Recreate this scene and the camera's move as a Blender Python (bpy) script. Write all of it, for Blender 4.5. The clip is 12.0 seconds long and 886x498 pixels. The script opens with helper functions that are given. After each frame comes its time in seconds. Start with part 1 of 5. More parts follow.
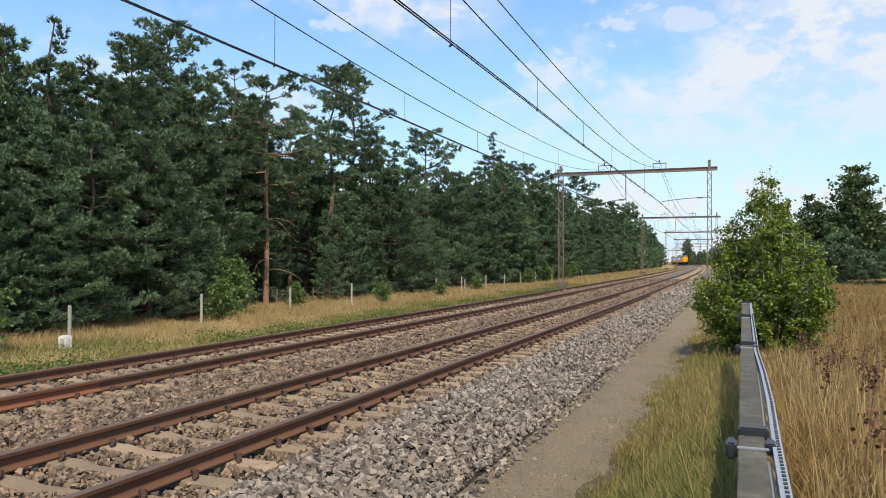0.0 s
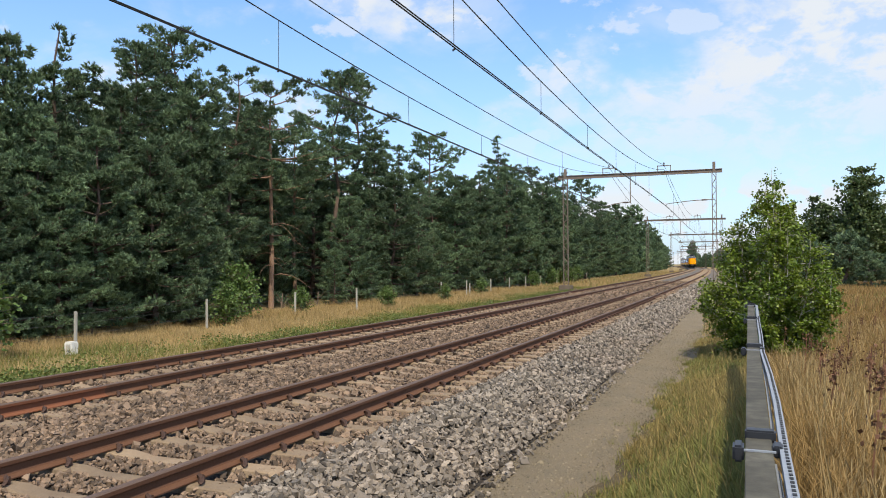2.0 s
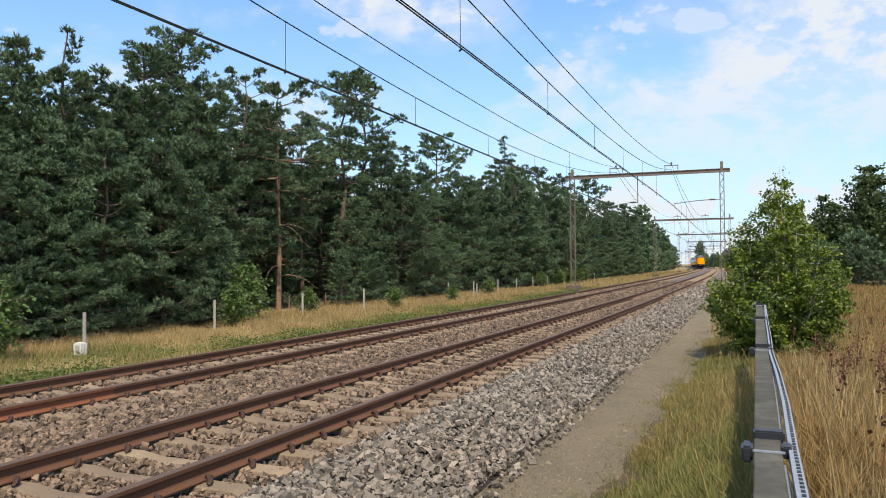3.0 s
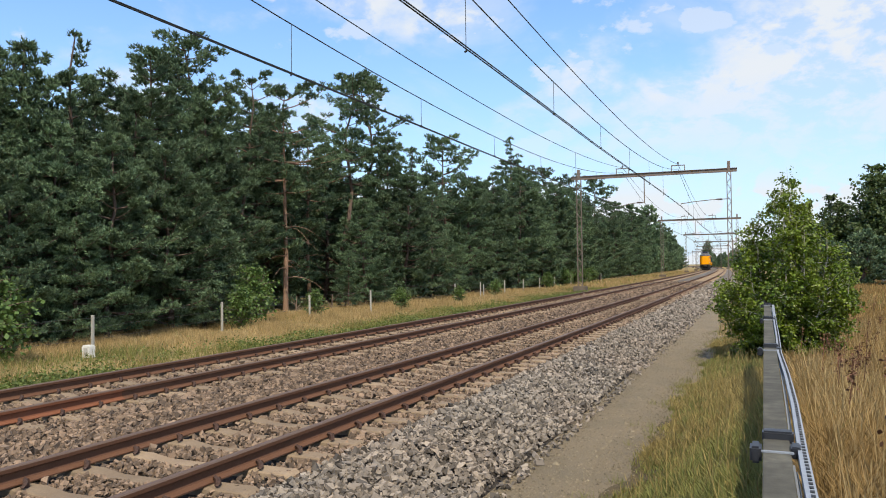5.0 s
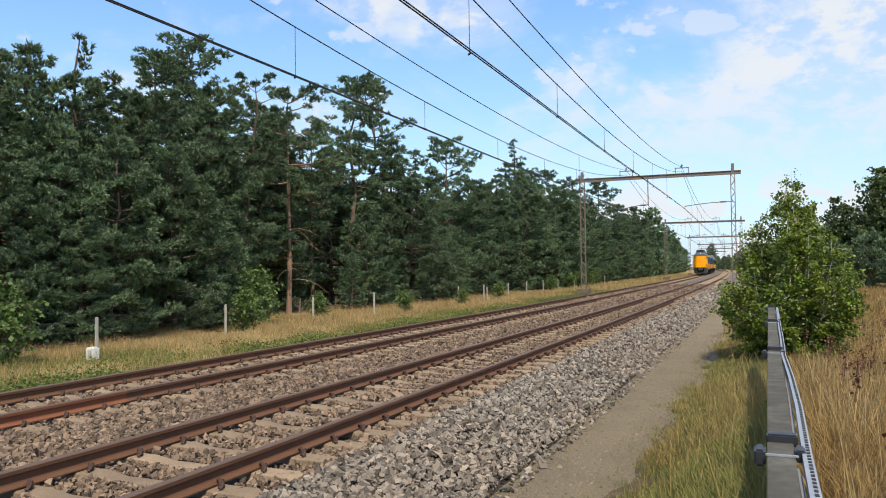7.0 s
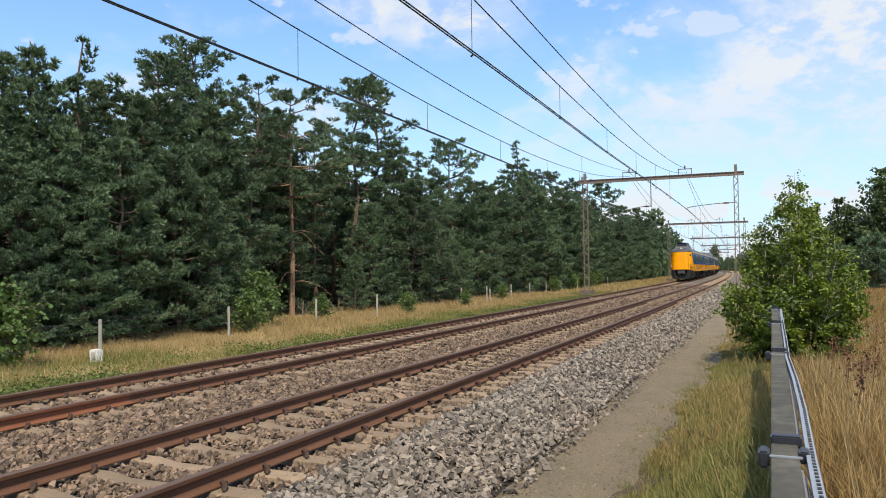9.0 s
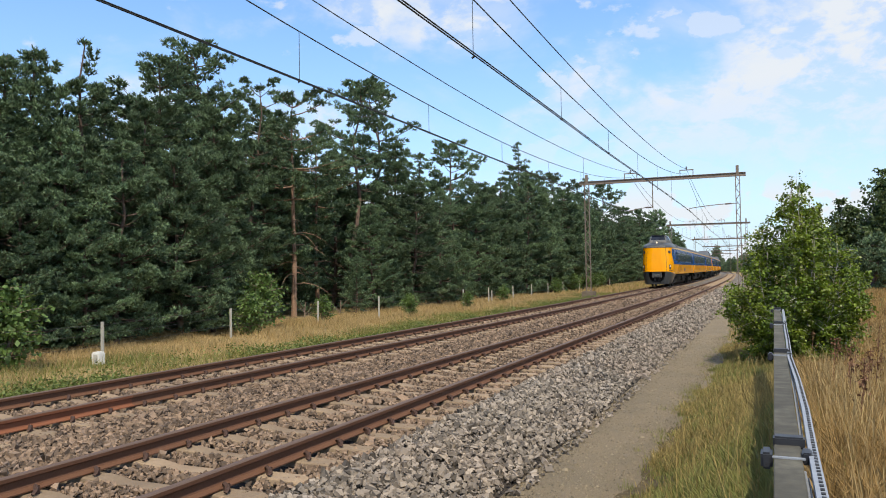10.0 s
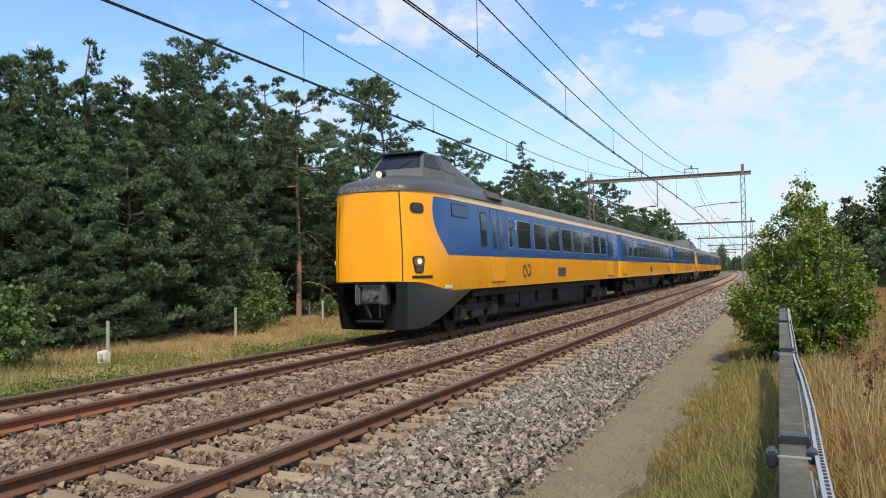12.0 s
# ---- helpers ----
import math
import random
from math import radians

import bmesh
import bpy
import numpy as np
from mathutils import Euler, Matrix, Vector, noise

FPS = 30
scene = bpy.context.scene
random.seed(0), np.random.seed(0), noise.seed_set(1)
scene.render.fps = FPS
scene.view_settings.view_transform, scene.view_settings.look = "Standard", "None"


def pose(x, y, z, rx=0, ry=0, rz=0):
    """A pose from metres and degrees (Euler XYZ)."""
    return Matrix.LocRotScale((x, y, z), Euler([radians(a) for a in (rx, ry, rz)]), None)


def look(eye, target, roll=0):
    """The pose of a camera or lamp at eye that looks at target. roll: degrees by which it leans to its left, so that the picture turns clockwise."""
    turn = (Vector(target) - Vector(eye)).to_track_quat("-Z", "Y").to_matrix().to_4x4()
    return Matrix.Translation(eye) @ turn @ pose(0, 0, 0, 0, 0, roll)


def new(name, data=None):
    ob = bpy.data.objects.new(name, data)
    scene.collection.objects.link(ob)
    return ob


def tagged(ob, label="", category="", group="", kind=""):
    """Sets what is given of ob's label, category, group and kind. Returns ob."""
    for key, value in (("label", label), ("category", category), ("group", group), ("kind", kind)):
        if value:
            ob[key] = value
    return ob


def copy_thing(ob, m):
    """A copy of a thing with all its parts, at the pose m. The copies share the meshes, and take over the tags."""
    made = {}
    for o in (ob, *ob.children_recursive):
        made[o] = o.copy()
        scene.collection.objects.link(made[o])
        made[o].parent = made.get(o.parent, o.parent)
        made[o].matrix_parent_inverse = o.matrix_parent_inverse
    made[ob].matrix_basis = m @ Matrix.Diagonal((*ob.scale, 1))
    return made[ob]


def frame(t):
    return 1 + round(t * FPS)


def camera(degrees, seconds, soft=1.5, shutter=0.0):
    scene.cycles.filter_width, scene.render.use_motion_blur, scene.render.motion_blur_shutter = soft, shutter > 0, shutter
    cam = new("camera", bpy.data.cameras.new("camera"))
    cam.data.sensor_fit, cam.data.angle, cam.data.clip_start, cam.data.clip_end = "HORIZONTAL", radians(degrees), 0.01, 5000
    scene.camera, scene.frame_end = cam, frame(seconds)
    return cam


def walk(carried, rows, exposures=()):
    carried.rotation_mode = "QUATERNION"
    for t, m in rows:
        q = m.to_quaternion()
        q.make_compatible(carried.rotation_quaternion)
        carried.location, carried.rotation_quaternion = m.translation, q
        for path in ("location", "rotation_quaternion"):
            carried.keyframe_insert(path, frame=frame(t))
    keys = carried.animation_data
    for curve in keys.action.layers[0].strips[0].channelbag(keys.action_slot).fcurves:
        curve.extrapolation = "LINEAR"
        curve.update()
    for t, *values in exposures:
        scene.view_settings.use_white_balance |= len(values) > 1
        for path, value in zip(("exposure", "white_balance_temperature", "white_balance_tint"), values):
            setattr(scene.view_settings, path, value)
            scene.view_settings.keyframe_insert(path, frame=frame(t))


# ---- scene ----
# ---- camera: held by hand at one spot, slowly panning ----
EYE = (0.0, 0.0, 1.644)
cam = camera(60.62, 12.0, 1.0)
TURNS = [  # seconds, degrees to the left of the track, degrees up, lean
    (0, 22.011, .919, .014), (.5, 22.042, .944, -.123), (1, 22.101, 1.027, -.263), (1.5, 22.211, 1.096, -.303),
    (2, 22.362, 1.208, -.328), (2.5, 22.634, 1.220, -.349), (3, 22.893, 1.251, -.457), (5, 23.384, 1.345, -.715),
    (5.5, 23.453, 1.399, -.703), (6, 23.505, 1.466, -.683), (6.5, 23.613, 1.510, -.680), (7, 23.643, 1.537, -.685),
    (9, 23.858, 1.661, -.774), (9.5, 23.911, 1.740, -.837), (10, 23.986, 1.787, -.921), (10.5, 24.054, 1.824, -.938),
    (11, 24.075, 1.791, -.964), (11.5, 24.187, 1.772, -.960), (12, 24.326, 1.725, -.953)]


def aim(yaw, up, lean):
    y, p = radians(yaw), radians(up)
    way = Vector((-math.sin(y) * math.cos(p), math.cos(y) * math.cos(p), math.sin(p)))
    return look(EYE, Vector(EYE) + way, lean)


walk(cam, [(t, aim(a, b, c)) for t, a, b, c in TURNS])

# ---- daylight: sun high behind the camera's right shoulder, broken cloud ----
SUN_UP, SUN_FROM = 57.0, 150.0      # elevation; bearing of the sun, clockwise from +y
sun = new("sun", bpy.data.lights.new("sun", "SUN"))
sun.data.energy, sun.data.angle, sun.data.color = 5.0, radians(1.2), (1.0, .885, .69)
_b, _e = radians(SUN_FROM), radians(SUN_UP)
sun.matrix_world = look((0, 0, 0), (-math.sin(_b) * math.cos(_e), -math.cos(_b) * math.cos(_e), -math.sin(_e)))
sun.location = (20, -20, 40)
scene.view_settings.exposure = 0.0


def make_world():
    w = bpy.data.worlds.new("sky")
    scene.world = w
    w.use_nodes = True
    n, l = w.node_tree.nodes, w.node_tree.links
    n.clear()
    sky = n.new("ShaderNodeTexSky")
    sky.sky_type, sky.sun_disc = "NISHITA", False
    sky.sun_elevation, sky.sun_rotation = radians(SUN_UP), radians(SUN_FROM)
    sky.air_density, sky.dust_density, sky.ozone_density = 1.0, .1, 1.2
    tc = n.new("ShaderNodeTexCoord")
    sep = n.new("ShaderNodeSeparateXYZ")
    l.new(tc.outputs["Generated"], sep.inputs[0])

    def math_node(op, a, b=0.0, clamp=False):
        m = n.new("ShaderNodeMath")
        m.operation, m.use_clamp = op, clamp
        for i, v in enumerate((a, b)):
            if isinstance(v, (int, float)):
                m.inputs[i].default_value = v
            else:
                l.new(v, m.inputs[i])
        return m.outputs[0]
    # broken high cloud: ragged sheets, flaky at their edges
    def stretched(k):
        m = n.new("ShaderNodeMapping")
        m.inputs["Scale"].default_value = (1, 1, k)
        l.new(tc.outputs["Generated"], m.inputs[0])
        return m.outputs[0]

    def cloud(vec, scale, detail, lo, hi, rough=.6, offset=(0, 0, 0), drift=None, curl=0.0):
        mp = n.new("ShaderNodeMapping")
        mp.inputs["Location"].default_value = offset
        l.new(vec, mp.inputs[0])
        t = n.new("ShaderNodeTexNoise")
        t.inputs["Scale"].default_value, t.inputs["Detail"].default_value = scale, detail
        t.inputs["Roughness"].default_value, t.inputs["Distortion"].default_value = rough, curl
        l.new(mp.outputs[0], t.inputs["Vector"])
        r = n.new("ShaderNodeMapRange")
        r.interpolation_type = "SMOOTHSTEP"
        r.inputs[1].default_value, r.inputs[2].default_value = lo, hi
        l.new(math_node("ADD", t.outputs["Fac"], drift) if drift else t.outputs["Fac"], r.inputs[0])
        return r.outputs[0]
    wide = stretched(1.7)
    # the cover thickens to the right and thins out to the left
    drift = math_node("MINIMUM", math_node("MULTIPLY", math_node("ADD", sep.outputs[0], .47), .32), .08)
    sheet = cloud(wide, CLOUD[0], 7, CLOUD[1], CLOUD[2], .56, CLOUD[3], drift)
    flakes = cloud(wide, 17.0, 8, .40, .57, .60, (3.1, 1.7, 0), None, .25)
    wisps = math_node("MULTIPLY", cloud(wide, 5.0, 6, .52, .74, .55, (7.7, 2.2, 4.0), None, .4), .42)
    tatters = math_node("MULTIPLY", cloud(wide, 13.0, 6, .60, .68, .55, (1.2, 5.5, 0), math_node("MULTIPLY", drift, .6)), .6)
    high = math_node("MAXIMUM", math_node("MULTIPLY", sheet, math_node("ADD", math_node("MULTIPLY", flakes, .62), .38)), math_node("MAXIMUM", wisps, tatters))
    high = math_node("MULTIPLY", high, math_node("ADD", math_node("MULTIPLY", math_node("SUBTRACT", sep.outputs[2], .06), 6.0, True), .12))
    # heaped clouds low over the horizon
    puff = cloud(stretched(1.4), 13.0, 7, .47, .53, .52, (2.3, .6, 0), math_node("MULTIPLY", math_node("SUBTRACT", .06, sep.outputs[2]), 1.0))
    low = math_node("MULTIPLY", puff, math_node("SUBTRACT", 1.0, math_node("MULTIPLY", math_node("SUBTRACT", sep.outputs[2], .085), 22.0, True), True), True)
    haze = math_node("MULTIPLY", math_node("POWER", math_node("SUBTRACT", 1.0, math_node("MAXIMUM", sep.outputs[2], 0.0), True), 4.0), .92)
    amount = math_node("MAXIMUM", math_node("MULTIPLY", high, .85), math_node("MULTIPLY", low, .9))
    air = n.new("ShaderNodeMixRGB")
    l.new(haze, air.inputs[0])
    air.inputs[2].default_value = (*HAZE, 1)
    blue = n.new("ShaderNodeHueSaturation")
    blue.inputs["Saturation"].default_value, blue.inputs["Value"].default_value = 1.20, 1.55
    l.new(sky.outputs[0], blue.inputs["Color"])
    mix = n.new("ShaderNodeMixRGB")
    l.new(amount, mix.inputs[0])
    tint = n.new("ShaderNodeMixRGB")
    tint.blend_type = "MULTIPLY"
    tint.inputs[0].default_value, tint.inputs[2].default_value = 1.0, (.94, .97, 1.04, 1)
    l.new(blue.outputs[0], tint.inputs[1])
    l.new(tint.outputs[0], air.inputs[1])
    l.new(air.outputs[0], mix.inputs[1])
    mix.inputs[2].default_value = (*CLOUD_WHITE, 1)
    bg = n.new("ShaderNodeBackground")
    bg.inputs["Strength"].default_value = SKY_STRENGTH
    l.new(mix.outputs[0], bg.inputs[0])
    out = n.new("ShaderNodeOutputWorld")
    l.new(bg.outputs[0], out.inputs[0])


SKY_STRENGTH, CLOUD_WHITE = .15, (5.6, 5.85, 6.15)
HAZE = (3.2, 4.5, 6.0)
CLOUD = (3.2, .45, .60, (2.4, 1.3, 0.0))
make_world()
# ---- materials ----
def shader(name, base, rough=.7, metal=0.0, grain=None, stain=None, bump=None, spread=0.0, island=0.0, coat=0.0, through_light=0.0):
    """grain, stain: (scale, strength, colour) noise laid over the base; spread: change from thing to thing; island: from piece to piece."""
    m = bpy.data.materials.new(name)
    m.use_nodes = True
    n, l = m.node_tree.nodes, m.node_tree.links
    p = n["Principled BSDF"]
    p.inputs["Roughness"].default_value, p.inputs["Metallic"].default_value = rough, metal
    p.inputs["Coat Weight"].default_value = coat
    tc = n.new("ShaderNodeTexCoord")
    rgb = n.new("ShaderNodeRGB")
    rgb.outputs[0].default_value = (*base, 1)
    col = rgb.outputs[0]
    for spec, lo, hi in ((stain, .38, .68), (grain, .3, .7)):
        if not spec:
            continue
        scale, strength, colour = spec
        t = n.new("ShaderNodeTexNoise")
        t.inputs["Scale"].default_value, t.inputs["Detail"].default_value = scale, 6
        l.new(tc.outputs["Object"], t.inputs["Vector"])
        r = n.new("ShaderNodeMapRange")
        r.inputs[1].default_value, r.inputs[2].default_value, r.inputs[4].default_value = lo, hi, strength
        l.new(t.outputs["Fac"], r.inputs[0])
        x = n.new("ShaderNodeMixRGB")
        l.new(r.outputs[0], x.inputs[0])
        l.new(col, x.inputs[1])
        x.inputs[2].default_value = (*colour, 1)
        col = x.outputs[0]
    for kind, amount in (("o", spread), ("i", island)):
        if not amount:
            continue
        src = n.new("ShaderNodeObjectInfo" if kind == "o" else "ShaderNodeNewGeometry")
        r = n.new("ShaderNodeMapRange")
        r.inputs[3].default_value, r.inputs[4].default_value = 1 - amount, 1 + amount
        l.new(src.outputs["Random" if kind == "o" else "Random Per Island"], r.inputs[0])
        h = n.new("ShaderNodeHueSaturation")
        l.new(r.outputs[0], h.inputs["Value"])
        l.new(col, h.inputs["Color"])
        col = h.outputs[0]
    l.new(col, p.inputs["Base Color"])
    if bump:
        t = n.new("ShaderNodeTexNoise")
        t.inputs["Scale"].default_value, t.inputs["Detail"].default_value = bump[0], 5
        l.new(tc.outputs["Object"], t.inputs["Vector"])
        b = n.new("ShaderNodeBump")
        b.inputs["Strength"].default_value, b.inputs["Distance"].default_value = bump[1], bump[2]
        l.new(t.outputs["Fac"], b.inputs["Height"])
        l.new(b.outputs[0], p.inputs["Normal"])
    if through_light:
        tr = n.new("ShaderNodeBsdfTranslucent")
        l.new(col, tr.inputs[0])
        x = n.new("ShaderNodeMixShader")
        x.inputs[0].default_value = through_light
        l.new(p.outputs[0], x.inputs[1])
        l.new(tr.outputs[0], x.inputs[2])
        l.new(x.outputs[0], n["Material Output"].inputs[0])
    return m


CLIP_RUST = shader("clip_rust", (.055, .03, .022), .8, 0, (60, .6, (.09, .045, .03)))
RUST = shader("rusty_rail", (.105, .045, .022), .8, 0, (60, .6, (.14, .064, .033)), (1.1, .5, (.075, .034, .019)), (180, .4, .004))
ORANGE_RUST = shader("bright_rust", (.19, .068, .03), .8, 0, (60, .6, (.16, .06, .03)), None, (180, .4, .004))
HEAD = shader("rail_head", (.12, .078, .058), .65, .1, (90, .5, (.085, .055, .042)))
CONCRETE = shader("sleeper_concrete", (.285, .21, .135), .9, 0, (40, .6, (.17, .125, .085)), (3.0, .6, (.16, .11, .07)), (120, .5, .006), .18)
PLINTH = shader("plinth_concrete", (.17, .135, .105), .9, 0, (25, .5, (.11, .085, .065)), (3, .5, (.085, .070, .052)), (90, .4, .005))
STONE_BROWN = shader("rusty_ballast_stone", (.20, .138, .092), .9, 0, (30, .5, (.105, .082, .066)), (.5, .4, (.18, .12, .08)), (70, .5, .01), 0, .62)
STONE = shader("ballast_stone", (.215, .185, .150), .85, 0, (30, .5, (.15, .135, .122)), (.5, .35, (.24, .17, .12)), (70, .5, .01), 0, .65)
# near bed: colour kept extra dark to paint the shade in gaps between stones
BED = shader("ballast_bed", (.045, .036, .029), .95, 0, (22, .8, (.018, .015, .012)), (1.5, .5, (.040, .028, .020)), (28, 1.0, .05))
FAR_BALLAST = shader("ballast_far", (.20, .18, .16), .95, 0, (9, .85, (.06, .052, .045)), (.8, .5, (.17, .125, .09)), (10, 1.0, .12))
PATH = shader("path_grit", (.285, .222, .138), .95, 0, (130, .85, (.125, .102, .068)), (1.3, .6, (.175, .145, .095)), (160, 1.0, .02))
SOIL = shader("dry_meadow", (.30, .215, .09), .95, 0, (5, .7, (.20, .15, .06)), (.25, .65, (.20, .17, .065)), (9, .8, .08))
GRIT = shader("grit_grain", (.20, .165, .11), .9, 0, (30, .4, (.15, .12, .08)), None, None, 0, .5)
# bank soil, darkened in its colour to stand for shade between grass blades
TURF = shader("turf_blade_shade", (.095, .066, .026), .95, 0, (12, .8, (.035, .027, .012)), (.8, .6, (.12, .085, .035)), (20, .8, .05))
GRASS_DRY = shader("dry_grass", (.43, .315, .150), .8, 0, None, (.7, .7, (.31, .23, .10)), None, 0, .35, 0, .3)
MEADOW = shader("meadow_grass", (.30, .195, .072), .8, 0, None, (.7, .7, (.19, .122, .044)), None, 0, .4, 0, .25)
STRAW = shader("path_side_straw", (.31, .235, .085), .8, 0, None, (.7, .7, (.23, .18, .06)), None, 0, .4, 0, .25)
SEED = shader("brown_seed_head", (.12, .055, .03), .85, 0, None, (2, .5, (.16, .08, .04)), None, 0, .3)
GRASS_GREEN = shader("green_grass", (.165, .180, .048), .75, 0, None, (.9, .6, (.27, .235, .07)), None, 0, .35, 0, .3)
WEED = shader("weed_leaf", (.105, .145, .030), .6, 0, None, (.9, .6, (.18, .19, .05)), None, 0, .35, 0, .3)
NEEDLE = shader("pine_needle", (.136, .208, .106), .6, 0, None, (.5, .85, (.052, .092, .050)), None, .20, .5, 0, .12)
BARK = shader("pine_bark", (.12, .085, .065), .9, 0, (14, .7, (.08, .06, .05)), (1.2, .4, (.15, .09, .062)), (20, .8, .03), .15)
BARK_RED = shader("pine_bark_orange", (.27, .175, .12), .9, 0, (14, .7, (.17, .10, .065)), (1.2, .5, (.22, .14, .10)), (20, .8, .03), .1)
TWIG = shader("dead_twig", (.20, .15, .115), .9, 0, (14, .5, (.12, .09, .07)))
BIRCH_LEAF = shader("birch_leaf", (.106, .168, .016), .45, 0, None, (1.6, .6, (.182, .222, .016)), None, 0, .55, 0, .28)
FAR_LEAF = shader("tree_leaf", (.07, .105, .03), .55, 0, None, (.8, .6, (.06, .10, .035)), None, .1, .4, 0, .25)
OAK_LEAF = shader("bush_leaf", (.11, .18, .045), .5, 0, None, (1.6, .6, (.06, .11, .03)), None, .1, .4, 0, .3)
BIRCH_BARK = shader("birch_bark", (.55, .52, .47), .8, 0, (9, .7, (.14, .12, .10)), None, (15, .4, .01))
MAST = shader("mast_steel", (.21, .18, .155), .7, .3, (20, .5, (.14, .10, .08)), (2, .5, (.17, .12, .09)), (60, .2, .003), .06)
WIRE = shader("wire_copper", (.045, .05, .05), .55, .6)
INSULATOR = shader("insulator_brown", (.09, .06, .05), .3)
POST = shader("post_concrete", (.40, .39, .355), .85, 0, (20, .5, (.34, .33, .29)), None, (70, .3, .004), .1)
WHITE_PAINT = shader("white_box", (.72, .72, .70), .6, 0, (12, .5, (.45, .44, .41)), (4, .5, (.52, .52, .50)))
BOARD = shader("weathered_duct_lid", (.060, .056, .042), .85, 0, (14, .7, (.030, .028, .022)), (3.2, .85, (.150, .142, .110)), (80, .3, .003))
GALV = shader("galvanised_steel", (.37, .40, .44), .5, .35, (30, .6, (.24, .26, .30)), (3, .5, (.28, .30, .34)))
BLACKCAP = shader("black_plastic", (.018, .02, .026), .45, 0, (12, .4, (.035, .037, .045)))
GREYMETAL = shader("side_plate", (.09, .095, .095), .6, .4, (9, .5, (.06, .062, .06)))
UNDER = shader("under_gear", (.010, .0095, .009), .8, .1, (7, .5, (.036, .030, .025)), None, (30, .3, .01))
ROOF = shader("roof_paint", (.072, .075, .077), .6, 0, (6, .5, (.085, .088, .092)), (1.2, .5, (.15, .15, .15)))
NOSE_DARK = shader("nose_dark_paint", (.042, .045, .05), .45, 0, (8, .5, (.06, .06, .062)), None, None, 0, 0, .2)
SCUFF = shader("scuffed_panel", (.045, .045, .048), .6, 0, (22, .9, (.26, .25, .24)))
SKIRT = shader("skirt_paint", (.058, .066, .075), .28, 0, (8, .4, (.045, .05, .056)), None, None, 0, 0, .3)
YELLOW = shader("yellow_paint", (.95, .385, .001), .3, 0, (2, .25, (.88, .35, .001)))
BLUE = shader("blue_paint", (.007, .070, .27), .22, 0, (2, .3, (.007, .058, .23)))
SEAM = shader("seam_black", (.012, .012, .013), .6)
COUPLER = shader("coupler_metal", (.17, .175, .175), .55, .5, (14, .7, (.05, .048, .045)))
HATCH = shader("dull_blue_lid", (.045, .085, .20), .5, 0, (5, .5, (.06, .10, .19)))
EMBLEM = shader("emblem_paint", (.035, .015, .05), .4)
LAMP_SHELL = shader("lamp_housing", (.20, .125, .075), .3, .2, (40, .5, (.09, .06, .04)))
FRAME = shader("window_frame_grey", (.20, .22, .25), .5)
DARKGRID = shader("grille", (.055, .05, .045), .6)
WHITE_MARK = shader("white_mark", (.75, .75, .75), .5)


def glass(name, tint, rough=.06):
    m = shader(name, tint, rough)
    m.node_tree.nodes["Principled BSDF"].inputs["Specular IOR Level"].default_value = .5
    return m


PANE = glass("tinted_pane", (.02, .026, .032))
SCREEN = glass("windscreen", (.012, .016, .028), .12)


def lamp_glow():
    m = bpy.data.materials.new("headlight_glow")
    m.use_nodes = True
    p = m.node_tree.nodes["Principled BSDF"]
    p.inputs["Base Color"].default_value = (.50, .40, .28, 1)
    p.inputs["Emission Color"].default_value = (1, .88, .66, 1)
    p.inputs["Emission Strength"].default_value = .9
    return m


GLOW = lamp_glow()


def livery(name, bowed):
    """Yellow body with a blue window band that ends in a bow behind the cab, and a cream line over it (metres along and up the car)."""
    m = bpy.data.materials.new(name)
    m.use_nodes = True
    n, l = m.node_tree.nodes, m.node_tree.links
    p = n["Principled BSDF"]
    p.inputs["Roughness"].default_value, p.inputs["Specular IOR Level"].default_value = .26, .40
    tc, sep = n.new("ShaderNodeTexCoord"), n.new("ShaderNodeSeparateXYZ")
    l.new(tc.outputs["Object"], sep.inputs[0])

    def mt(op, a, b=0.0):
        k = n.new("ShaderNodeMath")
        k.operation = op
        for i, v in enumerate((a, b)):
            if isinstance(v, (int, float)):
                k.inputs[i].default_value = v
            else:
                l.new(v, k.inputs[i])
        return k.outputs[0]
    y, z = sep.outputs[1], sep.outputs[2]
    bow = mt("ADD", mt("MULTIPLY", mt("POWER", mt("ABSOLUTE", mt("SUBTRACT", z, 3.15)), 2.0), .62), .98)
    blue = mt("MULTIPLY", mt("MULTIPLY", mt("GREATER_THAN", y, bow if bowed else -1.0), mt("GREATER_THAN", z, 2.07)), mt("LESS_THAN", z, 3.53))
    cream = mt("MULTIPLY", mt("GREATER_THAN", y, 2.0 if bowed else -1.0), mt("GREATER_THAN", z, 3.53))
    t = n.new("ShaderNodeTexNoise")
    t.inputs["Scale"].default_value, t.inputs["Detail"].default_value = 1.3, 5
    l.new(tc.outputs["Object"], t.inputs["Vector"])
    dirt = n.new("ShaderNodeMapRange")
    dirt.inputs[1].default_value, dirt.inputs[2].default_value, dirt.inputs[3].default_value, dirt.inputs[4].default_value = .3, .75, 1.0, .90
    l.new(t.outputs["Fac"], dirt.inputs[0])
    col = None
    for fac, colour in ((None, (.95, .385, .001)), (blue, (.007, .070, .27)), (cream, (.90, .57, .23))):
        if fac is None:
            c = n.new("ShaderNodeRGB")
            c.outputs[0].default_value = (*colour, 1)
            col = c.outputs[0]
        else:
            x = n.new("ShaderNodeMixRGB")
            l.new(fac, x.inputs[0])
            l.new(col, x.inputs[1])
            x.inputs[2].default_value = (*colour, 1)
            col = x.outputs[0]
    h = n.new("ShaderNodeHueSaturation")
    l.new(dirt.outputs[0], h.inputs["Value"])
    l.new(col, h.inputs["Color"])
    l.new(h.outputs[0], p.inputs["Base Color"])
    return m


